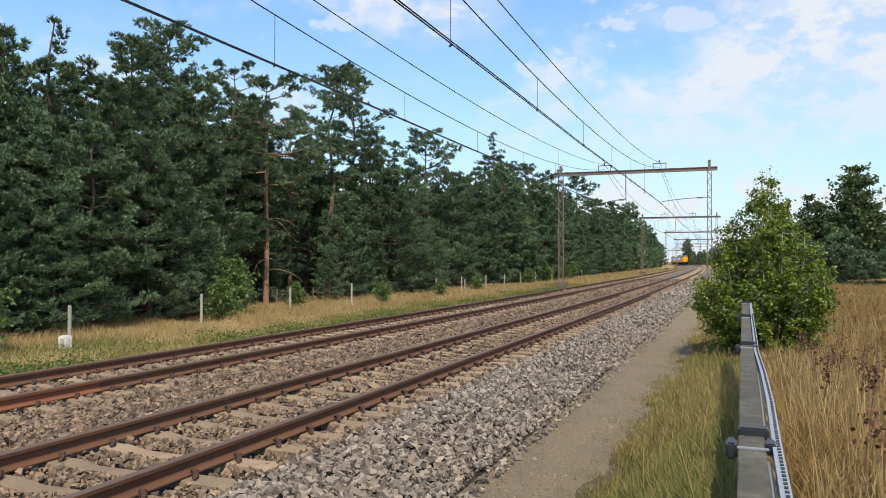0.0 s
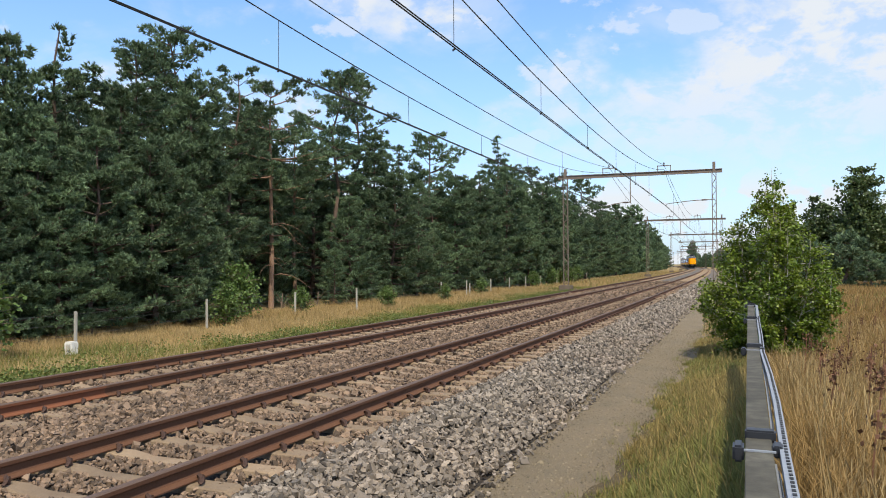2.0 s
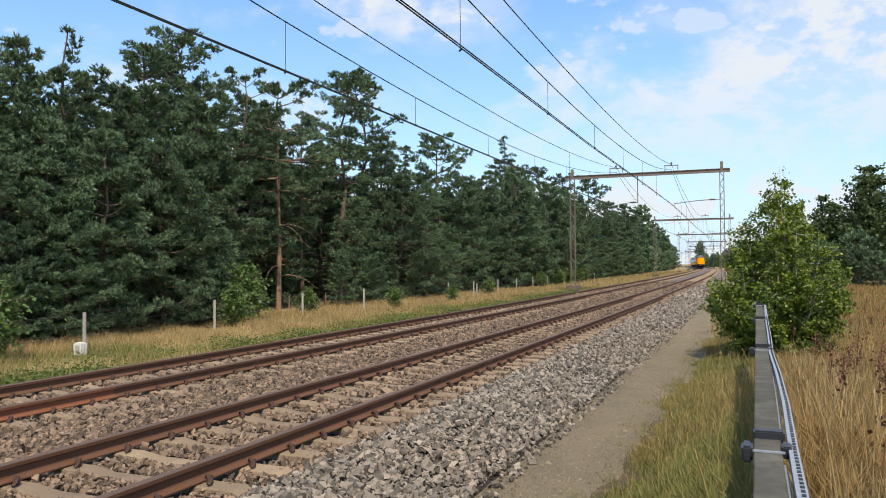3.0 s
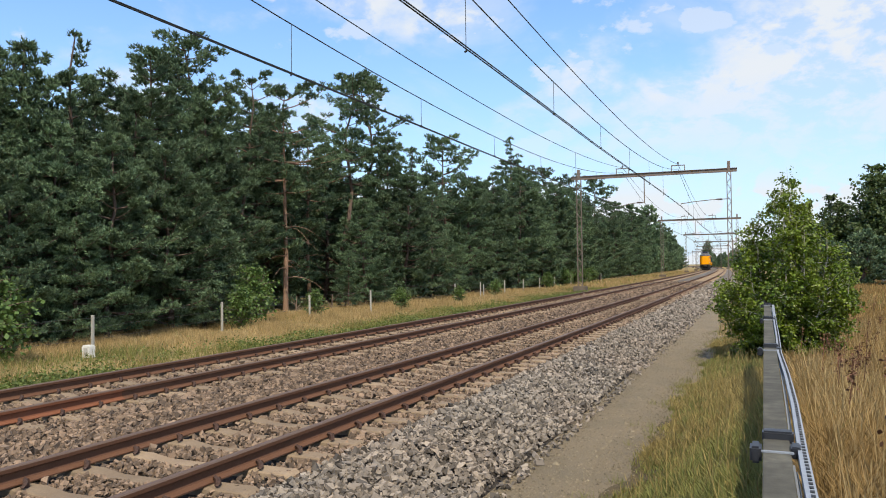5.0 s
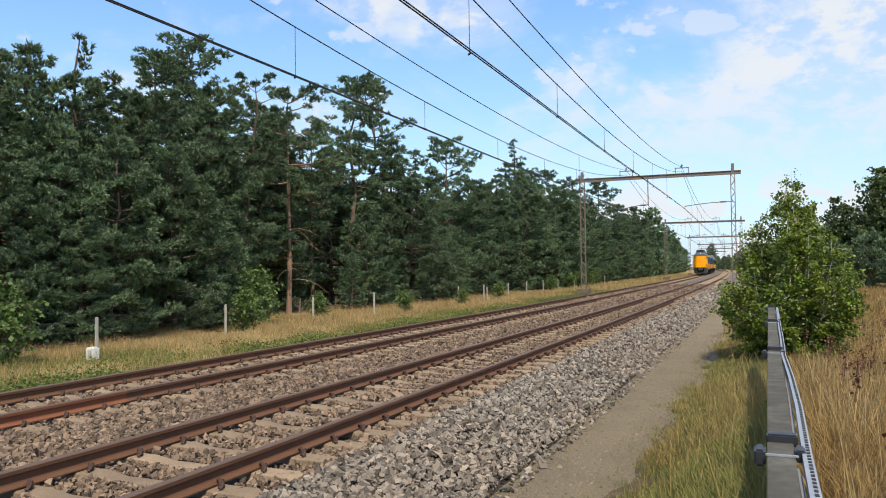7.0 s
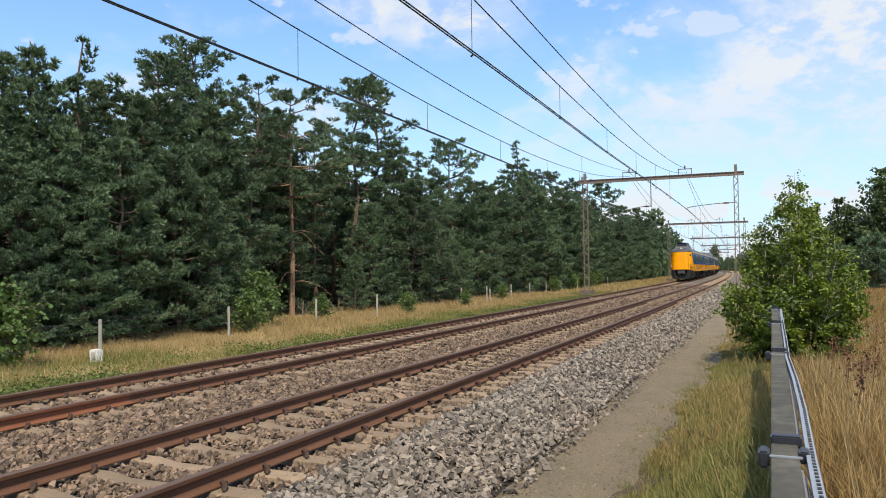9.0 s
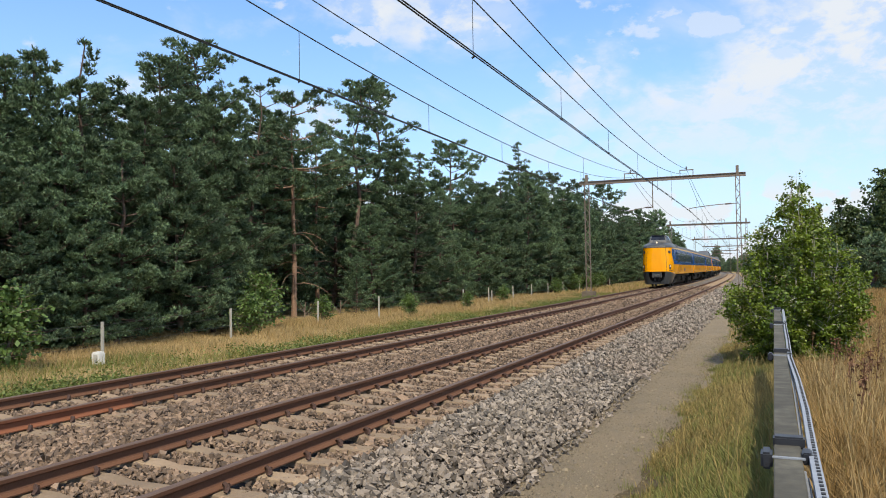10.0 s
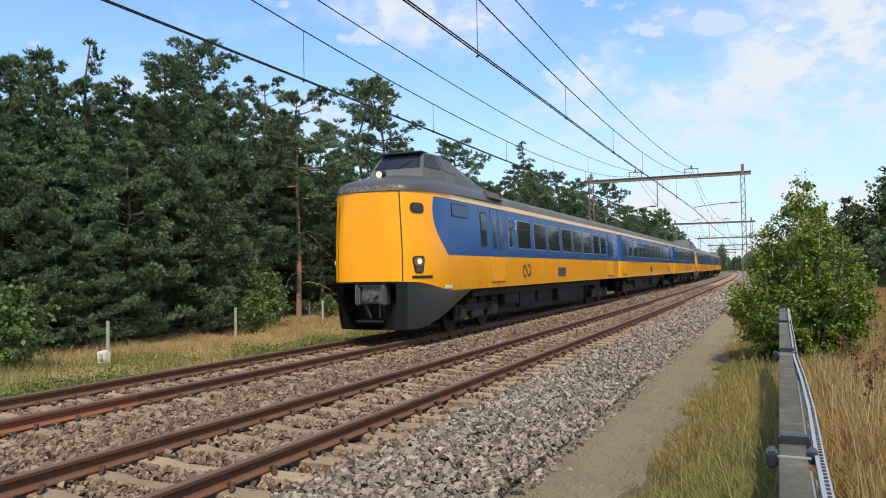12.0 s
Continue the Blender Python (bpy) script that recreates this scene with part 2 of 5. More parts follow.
LIVERY, LIVERY_MID = livery("cab_car_livery", True), livery("coach_livery", False)
# ---- building tools ----
def data_mesh(name, verts, faces, materials=(), index=None, smooth=False):
    me = bpy.data.meshes.new(name)
    me.from_pydata([tuple(v) for v in verts], [], faces)
    for m in materials:
        me.materials.append(m)
    if index is not None:
        me.polygons.foreach_set("material_index", index)
    if smooth:
        me.polygons.foreach_set("use_smooth", [True] * len(me.polygons))
    me.update()
    return me


def many_mesh(name, v, f, materials, index=None):
    """A mesh of many equal faces, from arrays: v (n, 3), f (m, 3 or 4)."""
    me = bpy.data.meshes.new(name)
    k = f.shape[1]
    me.vertices.add(len(v))
    me.vertices.foreach_set("co", v.astype(np.float32).ravel())
    me.loops.add(f.size)
    me.loops.foreach_set("vertex_index", f.astype(np.int32).ravel())
    me.polygons.add(len(f))
    me.polygons.foreach_set("loop_start", np.arange(0, f.size, k, dtype=np.int32))
    me.polygons.foreach_set("loop_total", np.full(len(f), k, dtype=np.int32))
    for m in materials:
        me.materials.append(m)
    if index is not None:
        me.polygons.foreach_set("material_index", index.astype(np.int32))
    me.polygons.foreach_set("use_smooth", np.zeros(len(f), dtype=bool))
    me.update(calc_edges=True)
    me.validate()
    return me


def part(name, shape, material, parent, label=""):
    """One mesh object under a thing or a part; shape: a bmesh or a mesh."""
    if isinstance(shape, bmesh.types.BMesh):
        me = bpy.data.meshes.new(name)
        shape.to_mesh(me)
        shape.free()
    else:
        me = shape
    if material and not me.materials:
        me.materials.append(material)
    ob = new(name, me)
    ob.parent = parent
    return tagged(ob, label)


def thing(name, label, category, group="", m=None):
    ob = new(name)
    ob.empty_display_size = .2
    if m is not None:
        ob.matrix_world = m
    return tagged(ob, label, category, group)


def box(bm, x, y, z, sx, sy, sz, bevel=0.0, turn=None):
    made = bmesh.ops.create_cube(bm, size=1.0)["verts"]
    m = Matrix.Translation((x, y, z)) @ (turn or Matrix.Identity(4)) @ Matrix.Diagonal((sx, sy, sz, 1))
    bmesh.ops.transform(bm, matrix=m, verts=made)
    if bevel:
        edges = list({e for v in made for e in v.link_edges})
        bmesh.ops.bevel(bm, geom=edges, offset=bevel, segments=2, affect="EDGES")
    return bm


def boxed(*a, **k):
    return box(bmesh.new(), *a, **k)


def rod(bm, a, b, r, r2=None, sides=8):
    a, b = Vector(a), Vector(b)
    d = b - a
    made = bmesh.ops.create_cone(bm, cap_ends=True, segments=sides, radius1=r, radius2=r if r2 is None else r2, depth=d.length)["verts"]
    bmesh.ops.transform(bm, matrix=Matrix.Translation((a + b) / 2) @ d.to_track_quat("Z", "Y").to_matrix().to_4x4(), verts=made)
    return bm


def tube(points, r, sides=5, taper=None):
    """Vertices and faces of a tube along points; taper: radius at each point."""
    pts = np.asarray(points, float)
    d = np.gradient(pts, axis=0)
    d /= np.linalg.norm(d, axis=1)[:, None] + 1e-9
    ref = np.where(np.abs(d[:, 2:3]) > .9, [[1.0, 0, 0]], [[0, 0, 1.0]])
    u = np.cross(d, ref)
    u /= np.linalg.norm(u, axis=1)[:, None]
    w = np.cross(d, u)
    a = np.arange(sides) * 2 * np.pi / sides
    rr = np.full(len(pts), r) if taper is None else np.asarray(taper)
    v = pts[:, None] + rr[:, None, None] * (np.cos(a)[None, :, None] * u[:, None] + np.sin(a)[None, :, None] * w[:, None])
    i, j = np.meshgrid(np.arange(len(pts) - 1), np.arange(sides), indexing="ij")
    k = (j + 1) % sides
    f = np.stack([i * sides + j, i * sides + k, (i + 1) * sides + k, (i + 1) * sides + j], -1).reshape(-1, 4)
    return v.reshape(-1, 3), f


def join_tubes(tubes):
    vs, fs, o = [], [], 0
    for v, f in tubes:
        vs.append(v)
        fs.append(f + o)
        o += len(v)
    return np.concatenate(vs), np.concatenate(fs)


# ---- the line of the railway: a long bend to the left ----
S = np.arange(-40, 640, .5)
_th = np.cumsum(np.interp(S, (0, 60, 120, 180, 250, 340), (.705e-3, .127e-3, .242e-3, .124e-3, .390e-3, .3e-3))) * .5
_i0 = int(np.argmin(np.abs(S)))
_th -= _th[_i0]
NEAR_X, GAP = -5.178, -3.958       # centre of the near track at the camera; the far track lies this much further
GAUGE = .755                       # rail centre from track centre


def bend(centre):
    x, y = np.cumsum(-np.sin(_th)) * .5, np.cumsum(np.cos(_th)) * .5
    return x - x[_i0] + centre, y - y[_i0]


LINES = [bend(NEAR_X), bend(NEAR_X + GAP)]


def at(s, off=0.0, track=0):
    """x, y and heading at distance s along a track, off metres to its right."""
    s = np.asarray(s, float)
    x, y, h = (np.interp(s, S, v) for v in (*LINES[track], _th))
    return x + off * np.cos(h), y + off * np.sin(h), h


def strip(name, section, s, material, parent=None, track=0, kind="structure", closed=False, smooth=False):
    """A long body of one cross-section (offset, height) along a track."""
    sec = np.asarray(section, float)
    x, y, h = at(s, 0, track)
    v = np.stack([x[:, None] + sec[None, :, 0] * np.cos(h)[:, None], y[:, None] + sec[None, :, 0] * np.sin(h)[:, None],
                  np.broadcast_to(sec[None, :, 1], (len(s), len(sec)))], -1).reshape(-1, 3)
    m, k = len(s), len(sec)
    i, j = np.meshgrid(np.arange(m - 1), np.arange(k if closed else k - 1), indexing="ij")
    j2 = (j + 1) % k
    f = np.stack([i * k + j, i * k + j2, (i + 1) * k + j2, (i + 1) * k + j], -1).reshape(-1, 4)
    me = many_mesh(name, v, f, [material])
    if smooth:
        me.polygons.foreach_set("use_smooth", [True] * len(me.polygons))
    ob = new(name, me)
    if parent:
        ob.parent = parent
    else:
        tagged(ob, kind=kind)
    return ob


RNG = np.random.default_rng(7)
# ---- ground, ballast, path ----
GROUND_Z = -.56
ALONG = np.concatenate([np.arange(-30, 80, 1.0), np.arange(80, 560, 4.0)])


def ground_z(x, y):
    """The height of the ground right of the path (the bank under the cable rail, dying out ahead) and of the flat elsewhere."""
    off = np.asarray(x) - np.interp(y, LINES[0][1], LINES[0][0])
    rise = np.interp(off, (3.60, 3.95, 4.35, 4.8, 5.2, 5.9, 6.6, 7.8, 9.0), (0, .06, .34, .74, 1.0, .86, .54, .18, 0))
    return GROUND_Z + rise * np.interp(y, (6, 17), (1, .08))


def make_ground():
    v = [(-2500, -2500, GROUND_Z), (2500, -2500, GROUND_Z), (2500, 2500, GROUND_Z), (-2500, 2500, GROUND_Z)]
    tagged(new("ground", data_mesh("ground", v, [(0, 1, 2, 3)], [SOIL])), "dry sandy meadow ground with straw-coloured grass", "ground", kind="structure")
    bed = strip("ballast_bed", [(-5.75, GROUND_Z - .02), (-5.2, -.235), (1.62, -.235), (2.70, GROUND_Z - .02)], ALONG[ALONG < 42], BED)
    tagged(bed, "brown-grey ballast bed under both railway tracks, darkened for shade between stones", "track bed")
    far = strip("ballast_bed_far", [(-5.75, GROUND_Z - .02), (-5.2, -.215), (1.62, -.215), (2.70, GROUND_Z - .02)], ALONG[ALONG >= 41], FAR_BALLAST)
    tagged(far, "grey ballast of the distant railway bend", "track bed")
    s = np.arange(-6, 60, .3)
    o = np.concatenate([np.arange(3.5, 5.6, .15), np.arange(5.6, 10.1, .5)])
    ss, oo = np.meshgrid(s, o, indexing="ij")
    x, y, _ = at(ss.ravel(), oo.ravel())
    rough = np.array([noise.noise((a * 1.7, b * 1.7, 0)) + .5 * noise.noise((a * 5, b * 5, 3)) for a, b in zip(x, y)])
    v = np.stack([x, y, ground_z(x, y) + .028 * rough - .012], -1)
    k = len(o)
    i, j = np.meshgrid(np.arange(len(s) - 1), np.arange(k - 1), indexing="ij")
    f = np.stack([i * k + j, i * k + j + 1, (i + 1) * k + j + 1, (i + 1) * k + j], -1).reshape(-1, 4)
    tagged(new("bank", many_mesh("bank", v, f, [TURF])), "low grassy bank carrying the cable rail", "bank", kind="structure")
    edge = [(2.62, GROUND_Z), (2.70, GROUND_Z + .014), (3.2, GROUND_Z + .022), (3.62, GROUND_Z + .018), (3.95, GROUND_Z + .012), (4.0, GROUND_Z)]
    tagged(strip("path", edge, ALONG[ALONG < 200], PATH), "narrow grey-brown gritty service path beside the ballast", "path")


make_ground()


# ---- tracks ----
RAIL_SECTION = [(-.070, -.159), (-.070, -.148), (-.018, -.128), (-.009, -.110), (-.009, -.055), (-.034, -.042), (-.036, -.010), (-.026, 0),
                (.026, 0), (.036, -.010), (.034, -.042), (.009, -.055), (.009, -.110), (.018, -.128), (.070, -.148), (.070, -.159)]
FIRST_SLEEPER, PITCH = 4.525, .6


def rail_mesh(track, side, s):
    sec = np.array(RAIL_SECTION) + (side * GAUGE, 0)
    x, y, h = at(s, 0, track)
    v = np.stack([x[:, None] + sec[None, :, 0] * np.cos(h)[:, None], y[:, None] + sec[None, :, 0] * np.sin(h)[:, None],
                  np.broadcast_to(sec[None, :, 1], (len(s), len(sec)))], -1).reshape(-1, 3)
    k = len(sec)
    i, j = np.meshgrid(np.arange(len(s) - 1), np.arange(k), indexing="ij")
    f = np.stack([i * k + j, i * k + (j + 1) % k, (i + 1) * k + (j + 1) % k, (i + 1) * k + j], -1).reshape(-1, 4)
    idx = np.where((j.ravel() >= 6) & (j.ravel() <= 8), 1, 0)
    if track == 1 and side == 1:
        mid = np.asarray(s)[i.ravel()]
        idx = np.where((idx == 0) & (mid < 7.2), 2, idx)
    return many_mesh("rail", v, f, [RUST, HEAD, ORANGE_RUST], idx)


def sleeper_mesh():
    bm = bmesh.new()
    rows = []
    for x, top, wt, wb in ((-1.26, -.20, .10, .13), (-1.2, -.172, .11, .14), (-.5, -.172, .11, .14), (-.25, -.205, .10, .13), (.25, -.205, .10, .13),
                           (.5, -.172, .11, .14), (1.2, -.172, .11, .14), (1.26, -.20, .10, .13)):
        rows.append([bm.verts.new(c) for c in ((x, -wb, -.34), (x, -wt, top - .012), (x, -wt + .015, top), (x, wt - .015, top), (x, wt, top - .012), (x, wb, -.34))])
    for a, b in zip(rows, rows[1:]):
        for j in range(5):
            bm.faces.new((a[j], a[j + 1], b[j + 1], b[j]))
    for r in (rows[0], rows[-1]):
        bm.faces.new(r)
    bmesh.ops.recalc_face_normals(bm, faces=bm.faces)
    me = bpy.data.meshes.new("sleeper")
    bm.to_mesh(me)
    bm.free()
    me.materials.append(CONCRETE)
    return me


def clip_mesh():
    """A spring hoop with its bolt on a ribbed plate."""
    a = np.linspace(-.3, np.pi + .3, 8)
    hoop = np.stack([.050 * np.cos(a), np.zeros(8), .030 * np.sin(a) - .148], -1)
    hoop[:, 1] = np.linspace(-.06, .06, 8)
    v, f = join_tubes([tube(hoop, .014, 4), tube([(.01, 0, -.175), (.01, 0, -.145), (.01, 0, -.118)], .022, 6)])
    return many_mesh("rail_clip", (v - (0, 0, -.165)) * (1.3, 1.35, 1.25) + (0, 0, -.165), f, [CLIP_RUST])


def make_tracks():
    sleeper, clip = sleeper_mesh(), clip_mesh()
    s_rail = np.concatenate([np.arange(-6, 60, 1.0), np.arange(60, 560, 3.0)])
    for track in (0, 1):
        t = thing("railway_track", "rusty steel rails on tan concrete sleepers in ballast" if track == 0 else "rusty steel rails of the track along the forest verge", "railway track", "railway tracks")
        for side in (-1, 1):
            part("rail", rail_mesh(track, side, s_rail), None, t)
        for k in range(-12, 100):
            s = FIRST_SLEEPER + PITCH * k
            x, y, h = (float(v) for v in at(s, 0, track))
            sl = new("sleeper", sleeper)
            sl.parent = t
            sl.matrix_basis = Matrix.Translation((x, y, random.uniform(-.006, .004))) @ Matrix.Rotation(h + random.gauss(0, .006), 4, "Z")
            if 0 <= k < 60:
                for o in (-GAUGE - .115, -GAUGE + .115, GAUGE - .115, GAUGE + .115):
                    c = new("rail_clip", clip)
                    c.parent = sl
                    c.matrix_basis = Matrix.Translation((o, random.gauss(0, .006), 0)) @ Matrix.Rotation(math.pi if o in (-GAUGE - .115, GAUGE - .115) else 0, 4, "Z")
        # the distant sleepers, too small to count
        n = np.arange(100, 420)
        base = np.array([v.co[:] for v in sleeper.vertices])
        x, y, h = at(FIRST_SLEEPER + PITCH * n, 0, track)
        v = np.stack([x[:, None] + base[None, :, 0] * np.cos(h)[:, None] - base[None, :, 1] * np.sin(h)[:, None],
                      y[:, None] + base[None, :, 0] * np.sin(h)[:, None] + base[None, :, 1] * np.cos(h)[:, None],
                      np.broadcast_to(base[None, :, 2], (len(n), len(base)))], -1).reshape(-1, 3)
        quads = np.array([p.vertices[:] for p in sleeper.polygons if len(p.vertices) == 4])
        f = (quads[None] + (np.arange(len(n)) * len(base))[:, None, None]).reshape(-1, 4)
        tagged(part("distant_sleepers", many_mesh("distant_sleepers", v, f, [CONCRETE]), None, t), kind="stuff")


make_tracks()

# ---- ballast stones ----
BOX_V = np.array([(x, y, z) for x in (-1, 1) for y in (-1, 1) for z in (-1, 1)]) * (.92, .70, .55)
BOX_F = np.array([(0, 1, 3), (0, 3, 2), (4, 6, 7), (4, 7, 5), (0, 4, 5), (0, 5, 1), (2, 3, 7), (2, 7, 6), (0, 2, 6), (0, 6, 4), (1, 5, 7), (1, 7, 3)])


def bed_height(o):
    return np.interp(o, (-5.75, -5.2, 1.62, 2.70), (GROUND_Z, -.235, -.235, GROUND_Z))


def random_turns(n):
    q = RNG.normal(size=(n, 4))
    q /= np.linalg.norm(q, axis=1)[:, None]
    w, x, y, z = q.T
    return np.stack([1 - 2 * (y * y + z * z), 2 * (x * y - z * w), 2 * (x * z + y * w), 2 * (x * y + z * w), 1 - 2 * (x * x + z * z), 2 * (y * z - x * w),
                     2 * (x * z - y * w), 2 * (y * z + x * w), 1 - 2 * (x * x + y * y)], -1).reshape(-1, 3, 3)


OCT_V = np.array([(1, 0, 0), (-1, 0, 0), (0, 1, 0), (0, -1, 0), (0, 0, 1), (0, 0, -1)], float)
OCT_F = np.array([(0, 2, 4), (2, 1, 4), (1, 3, 4), (3, 0, 4), (2, 0, 5), (1, 2, 5), (3, 1, 5), (0, 3, 5)])


def stones(s0, s1, per_m2, size, o0=-5.6, o1=2.85, base=(BOX_V, BOX_F)):
    n = int((s1 - s0) * (o1 - o0) * per_m2)
    s, o = RNG.uniform(s0, s1, n), RNG.uniform(o0, o1, n)
    keep = np.ones(n, bool)
    in_crib = np.zeros(n, bool)
    for c in (0.0, GAP):
        d = np.abs(o - c)
        ph = np.abs((s - FIRST_SLEEPER + PITCH / 2) % PITCH - PITCH / 2)
        keep &= ~((d < 1.32) & (ph < np.where(d > .95, -1.0, .105))) & ~(np.abs(d - GAUGE) < .11)
        in_crib |= d < 1.32
    keep &= ~(in_crib & (RNG.random(n) < .12))
    keep &= ~((o > 2.62) & (RNG.random(n) < .75))
    s, o, in_crib = s[keep], o[keep], in_crib[keep]
    n = len(s)
    x, y, h = at(s, o)
    r = size * RNG.lognormal(0, .28, n) * np.where(in_crib, .85, 1.0)
    z = bed_height(o) + r * RNG.uniform(-.2, 1.0, n) + np.where(in_crib, .022, np.where(o > 1.35, .02, .015))
    bv, bf = base
    k = len(bv)
    v = (bv[None] + RNG.normal(0, .22, (n, k, 3))) * RNG.uniform(.7, 1.25, (n, 1, 3)) * RNG.uniform(.8, 1.15, (n, k, 1))
    v = np.einsum("nij,nkj->nki", random_turns(n), v) * r[:, None, None]
    v += np.stack([x, y, z], -1)[:, None]
    f = (bf[None] + (np.arange(n) * k)[:, None, None]).reshape(-1, 3)
    return v.reshape(-1, 3), f


def make_ballast():
    for (a, b, d, r) in ((-4.0, 4.0, 300, .032), (4.0, 13.0, 600, .0240), (13.0, 24.0, 380, .0285), (24.0, 42.0, 170, .038), (42.0, 80.0, 40, .066)):
        for o0, o1, mat, lab in ((-5.6, 1.28, STONE_BROWN, "rust-stained brown-grey ballast stones between the rails"), (1.28, 2.85, STONE, "loose clean grey crushed stones of the ballast shoulder")):
            v, f = stones(a, b, d, r, o0, o1, (BOX_V, BOX_F) if 4 <= a < 13 else (OCT_V, OCT_F))
            tagged(new("ballast_stones", many_mesh("ballast_stones", v, f, [mat])), lab, "gravel", kind="stuff")


make_ballast()


def make_loose_stones():
    """The nearest stones of the shoulder, each a piece of its own."""
    g = np.random.default_rng(77)
    shapes = []
    for k in range(14):
        v = (BOX_V + g.normal(0, .2, (8, 3))) * g.uniform(.75, 1.2, (1, 3))
        shapes.append(many_mesh("stone", v, BOX_F, [STONE]))
    bed = bpy.data.objects["ballast_bed"]
    for k in range(300):
        s, o = g.uniform(4.2, 6.6), g.uniform(1.3, 2.62)
        x, y, _ = (float(q) for q in at(s, o))
        r = float(.026 * g.lognormal(0, .25))
        st = new("stone", shapes[k % 14])
        st.parent = bed
        turn = Matrix.Rotation(g.uniform(0, 6.28), 4, "Z") @ Matrix.Rotation(g.normal(0, .5), 4, "X") @ Matrix.Rotation(g.normal(0, .5), 4, "Y")
        st.matrix_basis = Matrix.Translation((x, y, float(bed_height(o)) + .034 + .3 * r)) @ turn @ Matrix.Scale(r, 4)


make_loose_stones()


def make_grit():
    """Small loose grit on the path."""
    n = 15000
    s, o = 4 + 22 * RNG.random(n) ** 1.3, RNG.uniform(2.66, 3.85, n)
    x, y, _ = at(s, o)
    r = .007 * RNG.lognormal(0, .45, n)
    v = (OCT_V[None] * RNG.uniform(.6, 1.2, (n, 6, 1))) * r[:, None, None]
    v += np.stack([x, y, np.full(n, GROUND_Z + .021)], -1)[:, None]
    f = (OCT_F[None] + (np.arange(n) * 6)[:, None, None]).reshape(-1, 3)
    tagged(new("grit", many_mesh("grit", v.reshape(-1, 3), f, [GRIT])), "fine loose grit scattered on the path", "gravel", kind="stuff")


make_grit()

# ---- overhead line ----
SPAN, FIRST = 62.0, 57.0


def lattice_mast(bm, x, y, z0, z1, w=.30, d=.16):
    for sx in (-1, 1):
        box(bm, x + sx * w / 2 * 1.0, y, (z0 + z1) / 2, .055, d, z1 - z0)
    n = int((z1 - z0) / .42)
    for k in range(n):
        a, b = z0 + (z1 - z0) * k / n, z0 + (z1 - z0) * (k + 1) / n
        sg = 1 if k % 2 else -1
        for yy in (-d / 2 + .01, d / 2 - .01):
            rod(bm, (x - sg * w / 2, y + yy, a), (x + sg * w / 2, y + yy, b), .018, None, 4)


BEAM_Z = 8.24
MAST_L, MAST_R = -7.25, 3.42     # from the near track's centre


def build_gantry():
    g = thing("catenary_gantry", "brown-grey steel portal carrying the overhead wires", "gantry", "catenary gantries over the tracks")
    for x in (MAST_L, MAST_R):
        bm = bmesh.new()
        lattice_mast(bm, x, 0, .04, BEAM_Z - .1, .34 if x < 0 else .27)
        m = part("mast", bm, MAST, g)
        bm = boxed(x, 0, BEAM_Z + .26, .2, .16, .75, .01)
        part("mast_head", bm, MAST, m)
        bm = boxed(x, 0, -.28, .95, .80, .66, .03)
        part("plinth", bm, PLINTH, g, "weathered concrete plinth")
    bm = bmesh.new()
    for zz in (-.12, .12):
        box(bm, (MAST_L + MAST_R) / 2, 0, BEAM_Z + zz, MAST_R - MAST_L + 1.1, .17, .035)
    box(bm, (MAST_L + MAST_R) / 2, 0, BEAM_Z, MAST_R - MAST_L + 1.1, .05, .22)
    part("cross_beam", bm, MAST, g)
    for c in (0.0, GAP):
        bm = bmesh.new()
        for sx in (-.45, .45):
            box(bm, c + sx, 0, BEAM_Z + .34, .05, .07, .42)
        box(bm, c, 0, BEAM_Z + .53, .98, .07, .06)
        f = part("saddle_frame", bm, MAST, g)
        bm = bmesh.new()
        for k in range(4):
            rod(bm, (c, 0, BEAM_Z + .52 + .07 * k), (c, 0, BEAM_Z + .57 + .07 * k), .075 if k % 2 == 0 else .04)
        part("insulator", bm, INSULATOR, f, "brown ribbed insulator")
    # arms that hold the contact wires off the masts
    for tip, root in ((.15, MAST_R), (GAP - .15, GAP + 1.55)):
        bm = bmesh.new()
        sag = [(root + (tip - root) * k / 5, 0, 5.98 + .22 * (1 - k / 5) + .06 * math.sin(math.pi * k / 5)) for k in range(6)]
        for a, b in zip(sag, sag[1:]):
            rod(bm, a, b, .028, None, 6)
        rod(bm, (tip, 0, 6.0), (tip, 0, 5.78), .015, None, 5)
        arm = part("steady_arm", bm, MAST, g)
        bm = bmesh.new()
        p = Vector(sag[1])
        rod(bm, p - Vector((.2, 0, 0)), p + Vector((.2, 0, 0)), .055)
        part("insulator", bm, INSULATOR, arm, "brown ribbed insulator")
        if root != MAST_R:
            part("drop_post", rod(bmesh.new(), (root, 0, BEAM_Z - .1), (root, 0, 6.12), .035), MAST, g)
    return g


def make_gantries():
    first = build_gantry()
    for k in range(8):
        x, y, h = (float(v) for v in at(FIRST + SPAN * k))
        m = Matrix.Translation((x, y, 0)) @ Matrix.Rotation(h, 4, "Z")
        if k == 0:
            first.matrix_basis = m
        else:
            copy_thing(first, m)


make_gantries()


